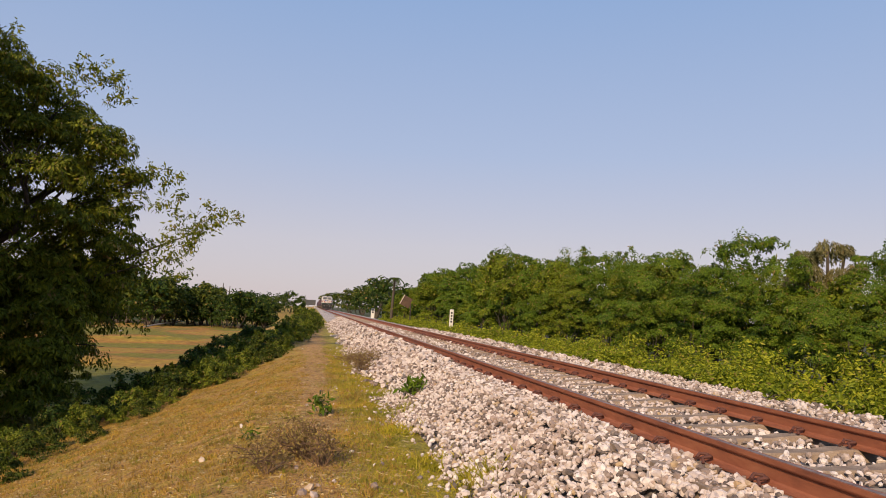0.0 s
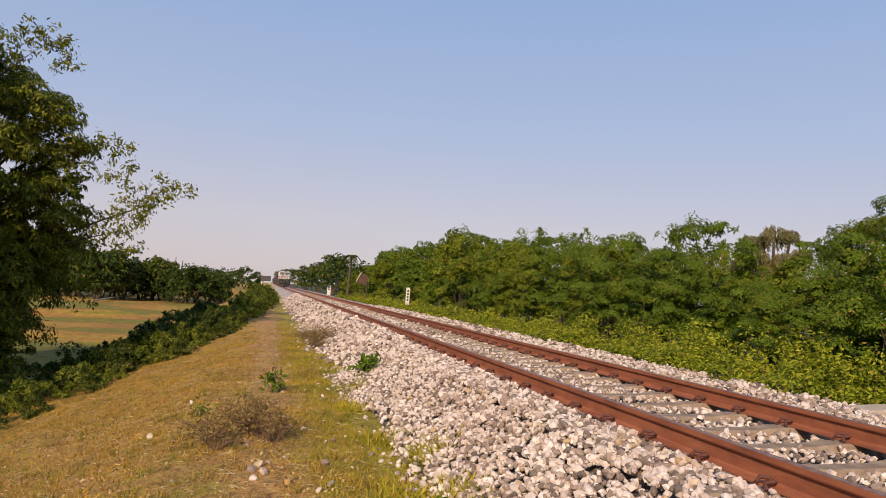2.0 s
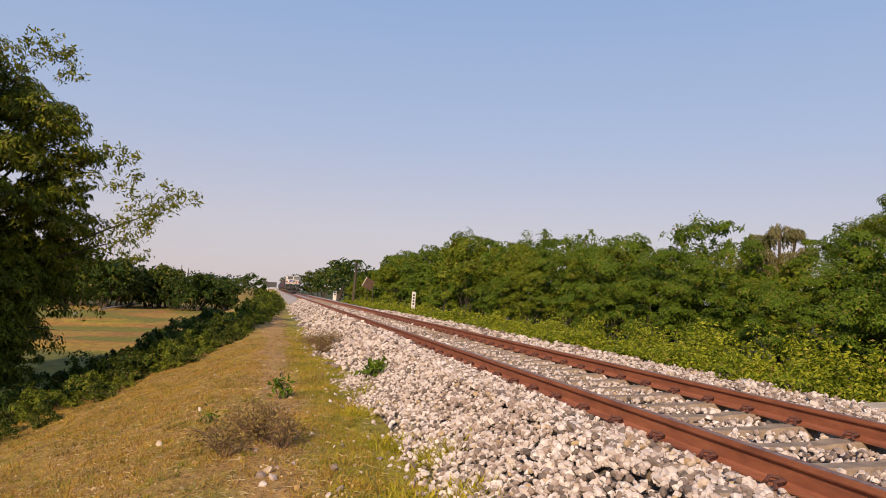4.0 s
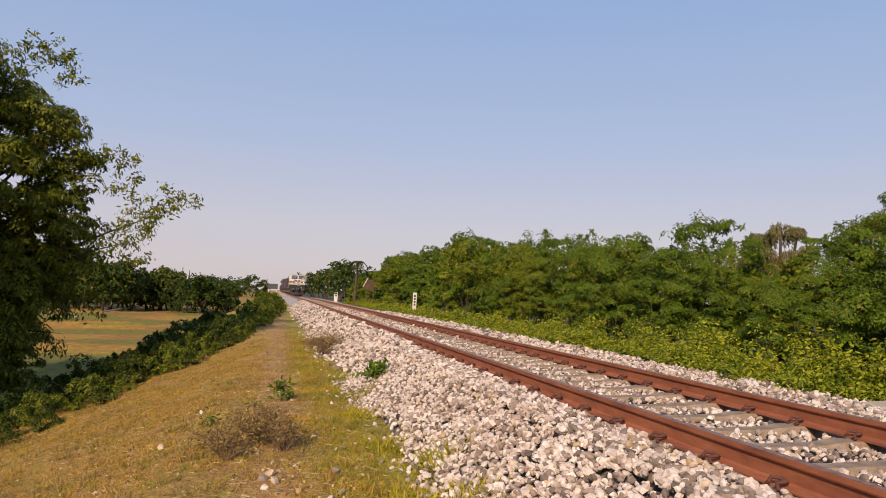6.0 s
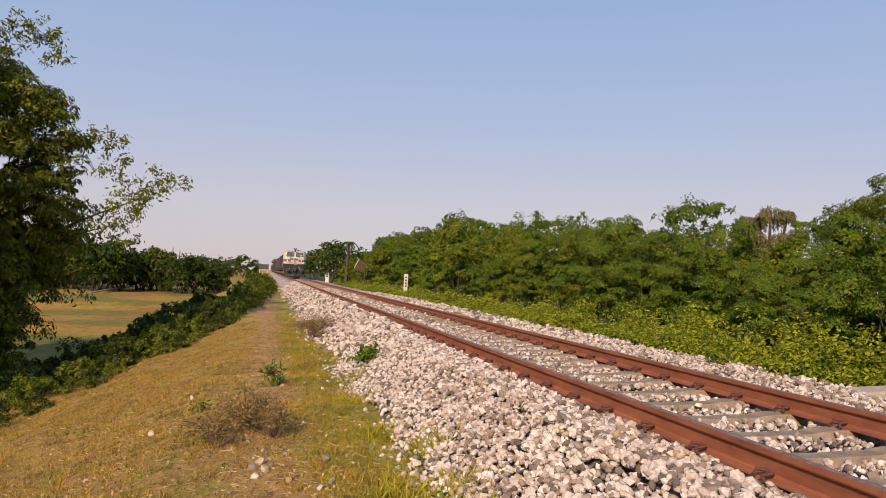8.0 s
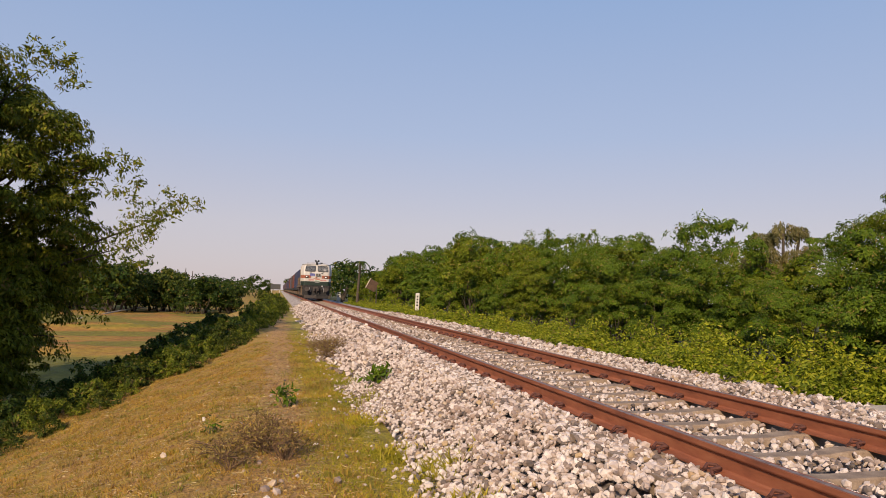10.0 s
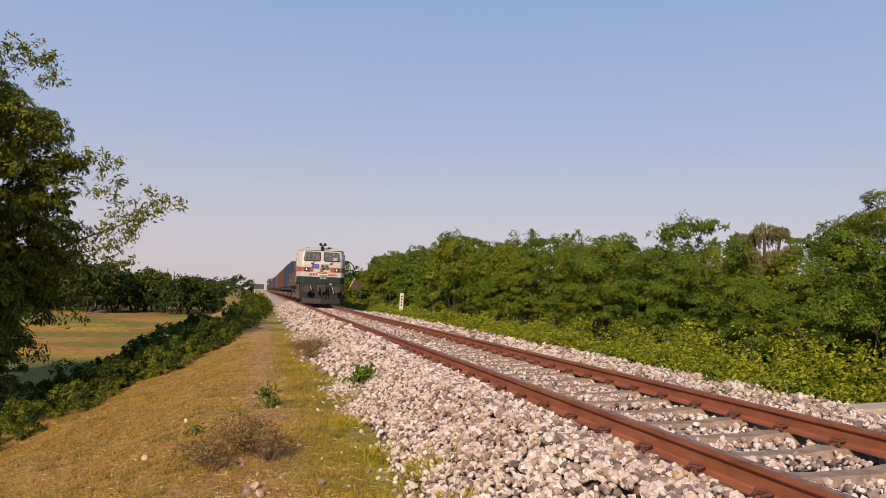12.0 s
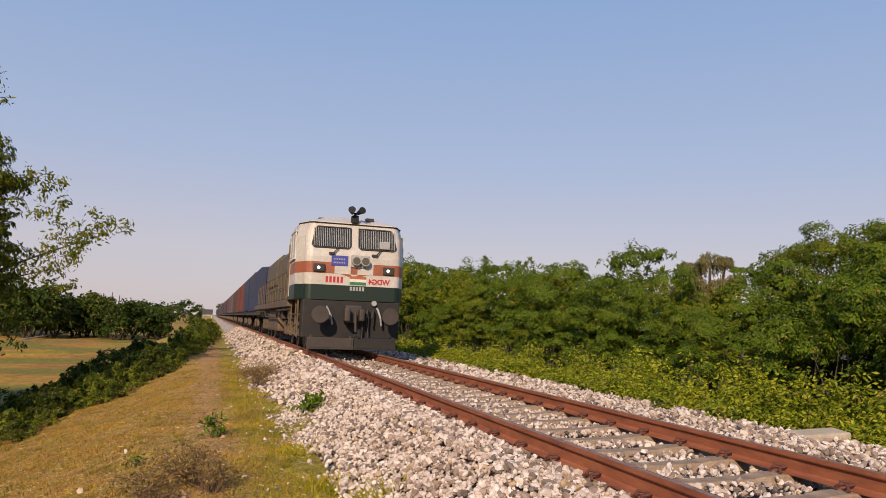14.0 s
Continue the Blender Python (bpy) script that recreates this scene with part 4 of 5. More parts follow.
def build_clods():
    """Crumbs of dry earth and dead stalks between the grass."""
    rng = np.random.default_rng(57)
    n = 4200
    y = 4.0 + rng.beta(1, 1.8, n) * 14
    x = rng.uniform(-5.0, 1.0, n)
    s = rng.uniform(0.006, 0.020, n) * np.where(rng.uniform(size=n) < 0.06, 1.7, 1.0)
    at = np.stack([x, y, ground_z(x, y) + s * 0.2], 1)
    me = stones_mesh("earth_clods", rng, at, s)
    me.materials.clear()
    me.materials.append(M["clod"])
    tagged(new("earth_clods", me), "crumbs of dry brown earth among the grass", "earth", kind="stuff")


build_ground()
bed = build_ballast()
build_rail(NEAR_X, "rusty red-brown steel rail with worn top")
build_rail(FAR_X, "rusty red-brown steel rail with worn top")
build_sleepers()
build_hedge()
build_weeds()
build_big_tree()
build_bank_bushes()
build_far_trees()
build_grass()
build_tufts()
build_clods()


# ---- train ----
def outline(z, front, half, r, back, n=5, flare=0.19):
    """Plan of the cab at a height: rounded front corners, sides that widen behind them, square back."""
    wide, shoulder = half + flare, front + 0.62
    pts = [(-wide, back, z), (-wide, shoulder, z)]
    pts += [(-half + r - r * math.cos(a), front + r - r * math.sin(a), z) for a in np.linspace(0, math.pi / 2, n)]
    pts += [(half - r + r * math.sin(a), front + r - r * math.cos(a), z) for a in np.linspace(0, math.pi / 2, n)]
    return pts + [(wide, shoulder, z), (wide, back, z)]


def face_y(z):
    return max(0.0, z - 2.72) * 0.20


def cab_band(name, zs, material, loco, grow=0.0, label="", back=2.55):
    bm = bmesh.new()
    loft(bm, [outline(z, face_y(z) - grow, (1.40 if z < 3.3 else 1.40 - (z - 3.3) * 0.22) + grow, 0.2, back + grow) for z in zs])
    return part(name, bm, material, loco, label)


def bars(bm, x0, x1, y, z0, z1, n, bold=0.55):
    """Plain upright bars in a row, for lettering that is not spelled out."""
    w = (x1 - x0) / n
    for k in range(n):
        box(bm, x0 + k * w, x0 + (k + bold) * w, y - 0.004, y, z0, z1)


def wheelset_mesh():
    bm = bmesh.new()
    for x in (-0.875, 0.875):
        cyl(bm, (x, 0, 0), (1, 0, 0), 0.53, 0.13, 24)
        cyl(bm, (x - 0.08 * (1 if x > 0 else -1), 0, 0), (1, 0, 0), 0.56, 0.03, 24)
        for a in range(6):
            q = a * math.pi / 3
            cyl(bm, (x + (0.07 if x > 0 else -0.07), math.cos(q) * 0.3, math.sin(q) * 0.3), (1, 0, 0), 0.05, 0.03, 8)
    cyl(bm, (0, 0, 0), (1, 0, 0), 0.09, 1.7, 10)
    return finish(bm, "wheelset", M["black"])


def bogie_frame_mesh(length, axles):
    bm = bmesh.new()
    for s in (-1, 1):
        x = 1.12 * s
        box(bm, x - 0.07, x + 0.07, 0, length, 0.62, 0.86, 0.02)
        for y in axles:
            box(bm, x - 0.10, x + 0.10, y - 0.2, y + 0.2, 0.36, 0.70, 0.03)
            for d in (-0.33, 0.33):
                cyl(bm, (x + 0.02 * s, y + d, 0.62), (0, 0, 1), 0.085, 0.36, 10)
        for y in (axles[0] + axles[1]) / 2, (axles[-1] + axles[-2]) / 2:
            box(bm, x - 0.05, x + 0.12 * s + 0.05, y - 0.22, y + 0.22, 0.42, 0.62, 0.02)
    box(bm, -1.1, 1.1, length / 2 - 0.2, length / 2 + 0.2, 0.6, 0.9)
    return finish(bm, "bogie_frame", M["tan"])


WHEELS = []


def build_loco():
    loco = thing("locomotive", label="diesel locomotive, white cab with red-brown stripe, dusty olive hood", category="locomotive")
    # cab, band by band
    cab_band("cab_skirt", [1.50, 1.92], M["green"], loco, label="dark green lower band of the cab")
    cab_band("cab_lower", [1.921, 2.24], M["white"], loco)
    cab_band("cab_stripe", [2.241, 2.56], M["stripe"], loco, 0.002, "red-brown painted stripe")
    cab_band("cab_upper", [2.561, 2.72, 3.3, 3.62, 3.70], M["white"], loco)
    bm = bmesh.new()
    loft(bm, [outline(3.702, 0.19, 1.31, 0.2, 2.56), outline(3.74, 0.20, 1.30, 0.2, 2.56), outline(3.80, 0.34, 1.16, 0.2, 2.54), outline(3.96, 0.75, 0.72, 0.2, 2.54), outline(4.0, 1.0, 0.4, 0.15, 2.54)])
    part("cab_roof", bm, M["white"], loco, "cream cab roof with a dark rain strip")
    bm = bmesh.new()
    loft(bm, [outline(3.685, 0.17, 1.322, 0.2, 1.0), outline(3.712, 0.15, 1.332, 0.2, 1.0)])
    part("rain_gutter", bm, M["black"], loco)
    # chevron of the stripe under the headlamps
    for s in (-1, 1):
        bm = bmesh.new()
        vs = [(0.55 * s, 2.42), (0.95 * s, 2.55), (0.95 * s, 2.40), (0.12 * s, 2.16), (0.05 * s, 2.2)]
        a = [bm.verts.new((x, -0.006, z)) for x, z in vs]
        b = [bm.verts.new((x, 0.01, z)) for x, z in vs]
        bm.faces.new(a)
        bm.faces.new(b[::-1])
        for k in range(5):
            bm.faces.new((a[k], b[k], b[(k + 1) % 5], a[(k + 1) % 5]))
        part("chevron", bm, M["stripe"], loco)
        bm = bmesh.new()
        box(bm, min(0.1 * s, 0.56 * s), max(0.1 * s, 0.56 * s), -0.008, 0.0, 2.245, 2.565)
        part("chevron_field", bm, M["white"], loco)
    # windscreens with upright grilles
    slat = None
    for s in (-1, 1):
        x0, x1 = sorted((0.12 * s, 1.22 * s))
        z0, z1 = 2.98, 3.58
        bm = bmesh.new()
        c = 0.07
        shape = [(x0 + c, z0), (x1 - c, z0), (x1, z0 + c), (x1 - (0.10 if s > 0 else 0), z1 - (0.06 if s > 0 else 0)), (x1 - 0.16 * (s > 0), z1), (x0 + 0.16 * (s < 0), z1), (x0 + (0.10 if s < 0 else 0), z1 - (0.06 if s < 0 else 0)), (x0, z0 + c)]
        a = [bm.verts.new((x, face_y(z) - 0.012, z)) for x, z in shape]
        b = [bm.verts.new((x, face_y(z) + 0.05, z)) for x, z in shape]
        bm.faces.new(a)
        for k in range(8):
            bm.faces.new((a[k], b[k], b[(k + 1) % 8], a[(k + 1) % 8]))
        win = part("windscreen", bm, M["glass"], loco, "dark windscreen behind an upright wire grille")
        bm = bmesh.new()
        for (xa, za), (xb, zb) in zip(shape, shape[1:] + shape[:1]):
            rod(bm, (xa, face_y(za) - 0.02, za), (xb, face_y(zb) - 0.02, zb), 0.022, 6)
        part("window_frame", bm, M["black"], win)
        if slat is None:
            b2 = bmesh.new()
            rod(b2, (0, face_y(z0 + 0.03) - 0.045, z0 + 0.03), (0, face_y(z1 - 0.03) - 0.045, z1 - 0.03), 0.009, 6)
            slat = finish(b2, "grille_bar", M["pale"])
        for k in range(20):
            share("grille_bar", slat, win, Matrix.Translation((x0 + 0.05 + (x1 - x0 - 0.1) * k / 19, 0, 0)))
        bm = bmesh.new()
        rod(bm, (0.62 * s, -0.05, 2.82), (0.62 * s + 0.14, face_y(3.0) - 0.07, 2.98), 0.018, 6)
        box(bm, 0.62 * s - 0.12, 0.62 * s + 0.04, -0.06, 0.02, 2.78, 2.85, 0.01)
        part("wiper", bm, M["black"], loco)
        # marker lamp
        bm = bmesh.new()
        box(bm, 1.0 * s - 0.16, 1.0 * s + 0.16, -0.07, 0.02, 2.28, 2.50, 0.02)
        housing = part("marker_light", bm, M["black"], loco, "black marker lamp housing, lamp lit")
        bm = bmesh.new()
        cyl(bm, (1.0 * s - 0.02, -0.075, 2.39), (0, 1, 0), 0.042, 0.03, 16)
        part("lamp", bm, M["lamp"], housing)
        # side of the cab: window, door line, handrail
        bm = bmesh.new()
        x = 1.59 * s
        box(bm, min(x, x + 0.012 * s), max(x, x + 0.012 * s), 0.78, 1.90, 2.72, 3.42)
        sw = part("side_window", bm, M["glass"], loco)
        bm = bmesh.new()
        for y in (0.75, 1.34, 1.93):
            box(bm, min(x, x + 0.03 * s), max(x, x + 0.03 * s), y - 0.03, y + 0.03, 2.66, 3.48)
        box(bm, min(x, x + 0.035 * s), max(x, x + 0.035 * s), 0.70, 1.98, 3.46, 3.50)
        box(bm, min(x, x + 0.05 * s), max(x, x + 0.05 * s), 0.70, 1.98, 2.64, 2.69)
        part("window_frame", bm, M["white"], sw)
        bm = bmesh.new()
        rod(bm, (x * 1.02, 2.2, 1.6), (x * 1.02, 2.2, 3.2), 0.02)
        part("handrail", bm, M["tan"], loco)
        # buffer
        bm = bmesh.new()
        cyl(bm, (0.98 * s, -0.30, 1.08), (0, 1, 0), 0.09, 0.5, 12)
        cyl(bm, (0.98 * s, -0.10, 1.08), (0, 1, 0), 0.14, 0.2, 12)
        buf = part("buffer", bm, M["black"], loco)
        bm = bmesh.new()
        cyl(bm, (0.98 * s, -0.57, 1.08), (0, 1, 0), 0.235, 0.05, 26)
        part("buffer_head", bm, M["dusk"], buf, "round steel buffer head")
    # air-conditioner box at one windscreen
    bm = bmesh.new()
    box(bm, 0.72, 1.02, -0.02, 0.2, 3.02, 3.24, 0.015)
    part("box_on_windscreen", bm, M["pale"], loco)
    # twin headlamp
    bm = bmesh.new()
    box(bm, -0.1, 0.42, -0.05, 0.02, 2.44, 2.80, 0.03)
    cyl(bm, (0.03, -0.1, 2.63), (0, 1, 0), 0.135, 0.16, 20)
    cyl(bm, (0.29, -0.1, 2.62), (0, 1, 0), 0.135, 0.16, 20)
    head = part("headlight", bm, M["pale"], loco, "twin round headlamp, unlit")
    for x in (0.03, 0.29):
        bm = bmesh.new()
        cyl(bm, (x, -0.186, 2.625), (0, 1, 0), 0.105, 0.012, 20)
        part("lens", bm, M["lens"], head)
    # horns on the roof edge
    bm = bmesh.new()
    box(bm, -0.10, 0.10, 0.12, 0.40, 3.72, 3.98, 0.05)
    rod(bm, (0, 0.25, 3.9), (0, 0.22, 4.06), 0.04)
    horns = part("horn", bm, M["horn"], loco, "black twin-trumpet air horn")
    for s in (-1, 1):
        bm = bmesh.new()
        cyl(bm, (0.12 * s, 0.12, 4.08), (0.25 * s, -1, 0.15), 0.05, 0.34, 14, 0.10)
        cyl(bm, (0.145 * s, -0.05, 4.105), (0.25 * s, -1, 0.15), 0.10, 0.02, 14)
        part("trumpet", bm, M["horn"], horns)
    bm = bmesh.new()
    box(bm, 0.38, 0.62, 0.5, 0.8, 3.84, 3.97, 0.02)
    part("roof_vent", bm, M["black"], loco)
    bm = bmesh.new()
    box(bm, -1.0, -0.83, 0.6, 0.8, 3.78, 3.90, 0.02)
    part("roof_vent", bm, M["black"], loco)
    # cabinets with upright ribs behind the cab, and the cab door
    for s in (-1, 1):
        bm = bmesh.new()
        xa, xb = sorted((1.03 * s, 1.30 * s))
        box(bm, xa, xb, 2.75, 5.6, 1.52, 3.05, 0.03)
        cabinet = part("side_cabinet", bm, M["olive"], loco, "dusty olive cabinet with upright ribs")
        bm = bmesh.new()
        xa, xb = sorted((1.30 * s, 1.36 * s))
        box(bm, xa, xb, -0.05, 0.05, 1.6, 2.95, 0.01)
        rib = finish(bm, "rib", M["tan"])
        for k in range(8):
            share("rib", rib, cabinet, Matrix.Translation((0, 2.9 + 0.36 * k, 0)))
        bm = bmesh.new()
        xa, xb = sorted((1.591 * s, 1.605 * s))
        box(bm, xa, xb, 2.02, 2.5, 1.6, 3.4, 0.004)
        part("cab_door", bm, M["white"], loco, "cream cab door")
    # placard, flag and lettering on the nose
    bm = bmesh.new()
    box(bm, -0.66, -0.19, -0.02, 0.0, 2.47, 2.76)
    pl = part("placard", bm, M["blue"], loco, "blue placard with pale lettering")
    bm = bmesh.new()
    for z in (2.66, 2.56):
        bars(bm, -0.60, -0.26, -0.021, z - 0.022, z + 0.022, 7)
    part("lettering", bm, M["pale"], pl)
    bm = bmesh.new()
    box(bm, -0.11, 0.36, -0.014, 0, 1.95, 2.03)
    flag = part("flag", bm, M["greenstripe"], loco, "painted saffron, white and green stripes")
    for z, mat in ((2.031, "whitestripe"), (2.112, "saffron")):
        bm = bmesh.new()
        box(bm, -0.11, 0.36, -0.014, 0, z, z + 0.08)
        part("stripe", bm, M[mat], flag)
    bm = bmesh.new()
    bars(bm, -0.80, -0.27, -0.006, 1.99, 2.16, 5, 0.62)
    part("number", bm, M["redink"], loco)
    curve = bpy.data.curves.new("class_letters", "FONT")
    curve.body, curve.size, curve.extrude, curve.align_x, curve.offset = "WDG4", 0.205, 0.004, "CENTER", 0.007
    text = bpy.data.objects.new("class_letters", curve)
    scene.collection.objects.link(text)
    bpy.context.view_layer.update()
    me = bpy.data.meshes.new_from_object(text.evaluated_get(bpy.context.evaluated_depsgraph_get()))
    bpy.data.objects.remove(text)
    me.materials.append(M["redink"])
    letters = new("class_letters", me)
    letters.parent = loco
    letters.matrix_basis = Matrix.Translation((0.74, -0.008, 1.99)) @ Matrix.Rotation(math.pi / 2, 4, "X") @ Matrix.Diagonal((-1, 1, 1, 1))
    bm = bmesh.new()
    bars(bm, -0.10, 0.34, -0.006, 1.78, 1.89, 5, 0.7)
    part("depot_letters", bm, M["pale"], loco)
    # buffer beam, coupler, hoses, guard plate
    bm = bmesh.new()
    box(bm, -1.40, 1.40, 0.03, 0.6, 0.42, 1.50, 0.04)
    part("buffer_beam", bm, M["grey"], loco, "scuffed grey buffer beam")
    bm = bmesh.new()
    box(bm, -0.24, 0.24, -0.28, 0.05, 0.86, 1.36, 0.05)
    box(bm, -0.30, -0.14, -0.55, -0.2, 0.9, 1.28, 0.05)
    box(bm, 0.12, 0.28, -0.48, -0.2, 0.92, 1.26, 0.05)
    rod(bm, (0, -0.5, 1.2), (0.02, -0.52, 0.62), 0.035)
    part("coupler", bm, M["dusk"], loco, "rusty knuckle coupler")
    for x0, x1 in ((-0.72, -0.62), (0.42, 0.36), (0.58, 0.52), (0.72, 0.78)):
        bm = bmesh.new()
        pts = [(x0, 0.02, 1.30), (x0, -0.16, 1.24), (x1, -0.24, 1.02), (x1 + 0.04, -0.18, 0.82), (x1 + 0.06, -0.08, 0.86)]
        tube(bm, pts, 0.028, 8)
        part("hose", bm, M["pale"] if x0 < 0 or x0 > 0.7 else M["black"], loco)
    for x in (0.30, 0.46):
        bm = bmesh.new()
        rod(bm, (x, -0.12, 1.25), (x - 0.02, -0.14, 0.28), 0.02, 6)
        part("chain", bm, M["black"], loco)
    bm = bmesh.new()
    cyl(bm, (0.62, 0.0, 1.44), (0, 1, 0), 0.075, 0.1, 16)
    part("plug_socket", bm, M["pale"], loco)
    for x0, x1 in ((-1.26, 0.04), (0.06, 1.26)):
        bm = bmesh.new()
        box(bm, x0, x1, -0.22, -0.17, 0.12, 0.45, 0.01)
        box(bm, x0 + 0.06, x1 - 0.06, -0.235, -0.22, 0.17, 0.40, 0.0)
        for x in (x0 + 0.1, x1 - 0.1):
            box(bm, x - 0.03, x + 0.03, -0.18, 0.1, 0.3, 0.5)
        part("guard_plate", bm, M["dusk"] if x0 < 0 else M["grey"], loco, "dusty cattle-guard plate")
    # steps at the corners
    for s in (-1, 1):
        for y in (0.75, 2.5):
            bm = bmesh.new()
            for z in (0.45, 0.75, 1.05):
                box(bm, min(1.2 * s, 1.5 * s), max(1.2 * s, 1.5 * s), y - 0.25, y + 0.25, z, z + 0.03)
            for d in (-0.26, 0.26):
                box(bm, min(1.45 * s, 1.49 * s), max(1.45 * s, 1.49 * s), y + d - 0.02, y + d + 0.02, 0.42, 1.5)
            part("step", bm, M["tan"], loco)
    # platform, hood, doors, rails
    bm = bmesh.new()
    box(bm, -1.57, 1.57, 2.56, 20.2, 1.30, 1.52, 0.02)
    box(bm, -1.2, 1.2, 0.6, 20.0, 0.95, 1.30)
    part("underframe", bm, M["tan"], loco)
    bm = bmesh.new()
    prof = [(-1.02, 1.52), (-1.02, 3.45), (-0.78, 3.74), (0.78, 3.74), (1.02, 3.45), (1.02, 1.52)]
    loft(bm, [[(x, y, z) for x, z in prof] for y in (2.3, 19.6)])
    part("hood", bm, M["olive"], loco, "dusty olive engine hood")
    bm = bmesh.new()
    prof = [(-1.12, 2.4), (-1.12, 3.5), (-0.85, 3.78), (0.85, 3.78), (1.12, 3.5), (1.12, 2.4)]
    loft(bm, [[(x, y, z) for x, z in prof] for y in (12.6, 17.6)])
    part("radiator_housing", bm, M["olive"], loco)
    bm = bmesh.new()
    box(bm, -0.75, 0.75, 3.0, 5.4, 3.70, 3.78, 0.03)
    box(bm, -0.6, 0.6, 7.0, 9.5, 3.70, 3.80, 0.03)
    part("roof_box", bm, M["olive"], loco)
    bm = bmesh.new()
    box(bm, 1.022, 1.045, 0, 0.74, 1.7, 3.35)
    box(bm, 1.046, 1.06, 0.62, 0.66, 2.3, 2.6)
    door = finish(bm, "hood_door", M["olive"])
    bm = bmesh.new()
    rod(bm, (1.44, 0, 1.5), (1.44, 0, 2.5), 0.018, 6)
    stanchion = finish(bm, "stanchion", M["tan"])
    for s in (0, math.pi):
        for k in range(19):
            share("hood_door", door, loco, Matrix.Translation((0, 2.6 + 0.85 * k + (0.74 if s else 0), 0)) @ Matrix.Rotation(s, 4, "Z"))
        for k in range(15):
            share("stanchion", stanchion, loco, Matrix.Translation((0, 2.6 + 1.2 * k, 0)) @ Matrix.Rotation(s, 4, "Z"))
        for z in (2.5, 2.0):
            bm = bmesh.new()
            x = 1.44 if not s else -1.44
            rod(bm, (x, 2.5, z), (x, 19.6, z), 0.018, 6)
            part("handrail", bm, M["tan"], loco)
    bm = bmesh.new()
    box(bm, -1.35, 1.35, 8.2, 12.6, 0.4, 1.25, 0.12)
    part("fuel_tank", bm, M["tan"], loco)
    for s in (-1, 1):
        for y0, z, r in ((7.4, 1.12, 0.16), (12.7, 1.1, 0.15)):
            bm = bmesh.new()
            cyl(bm, (1.22 * s, y0 + 0.3, z), (0, 1, 0), r, 1.1, 14)
            part("air_reservoir", bm, M["tan"], loco)
        bm = bmesh.new()
        tube(bm, [(1.5 * s, 2.4, 1.22), (1.5 * s, 7.0, 1.2), (1.46 * s, 7.3, 0.95), (1.46 * s, 12.8, 0.95), (1.5 * s, 13.2, 1.2), (1.5 * s, 19.5, 1.22)], 0.03, 8)
        part("brake_pipe", bm, M["dusk"], loco)
        for y0 in (3.2, 5.6):
            bm = bmesh.new()
            box(bm, min(1.2 * s, 1.42 * s), max(1.2 * s, 1.42 * s), y0, y0 + 0.6, 0.9, 1.3, 0.03)
            part("equipment_box", bm, M["dusk"], loco)
    axles = [0.75, 2.55, 4.35]
    frame_mesh, wheel_mesh = bogie_frame_mesh(5.1, axles), wheelset_mesh()
    for y0 in (2.1, 13.2):
        share("bogie_frame", frame_mesh, loco, Matrix.Translation((0, y0, 0)))
        for y in axles:
            WHEELS.append((share("wheelset", wheel_mesh, loco, Matrix.Translation((0, y0 + y, 0.53))), y0 + y))
    return loco


WAGON_PITCH = 14.4


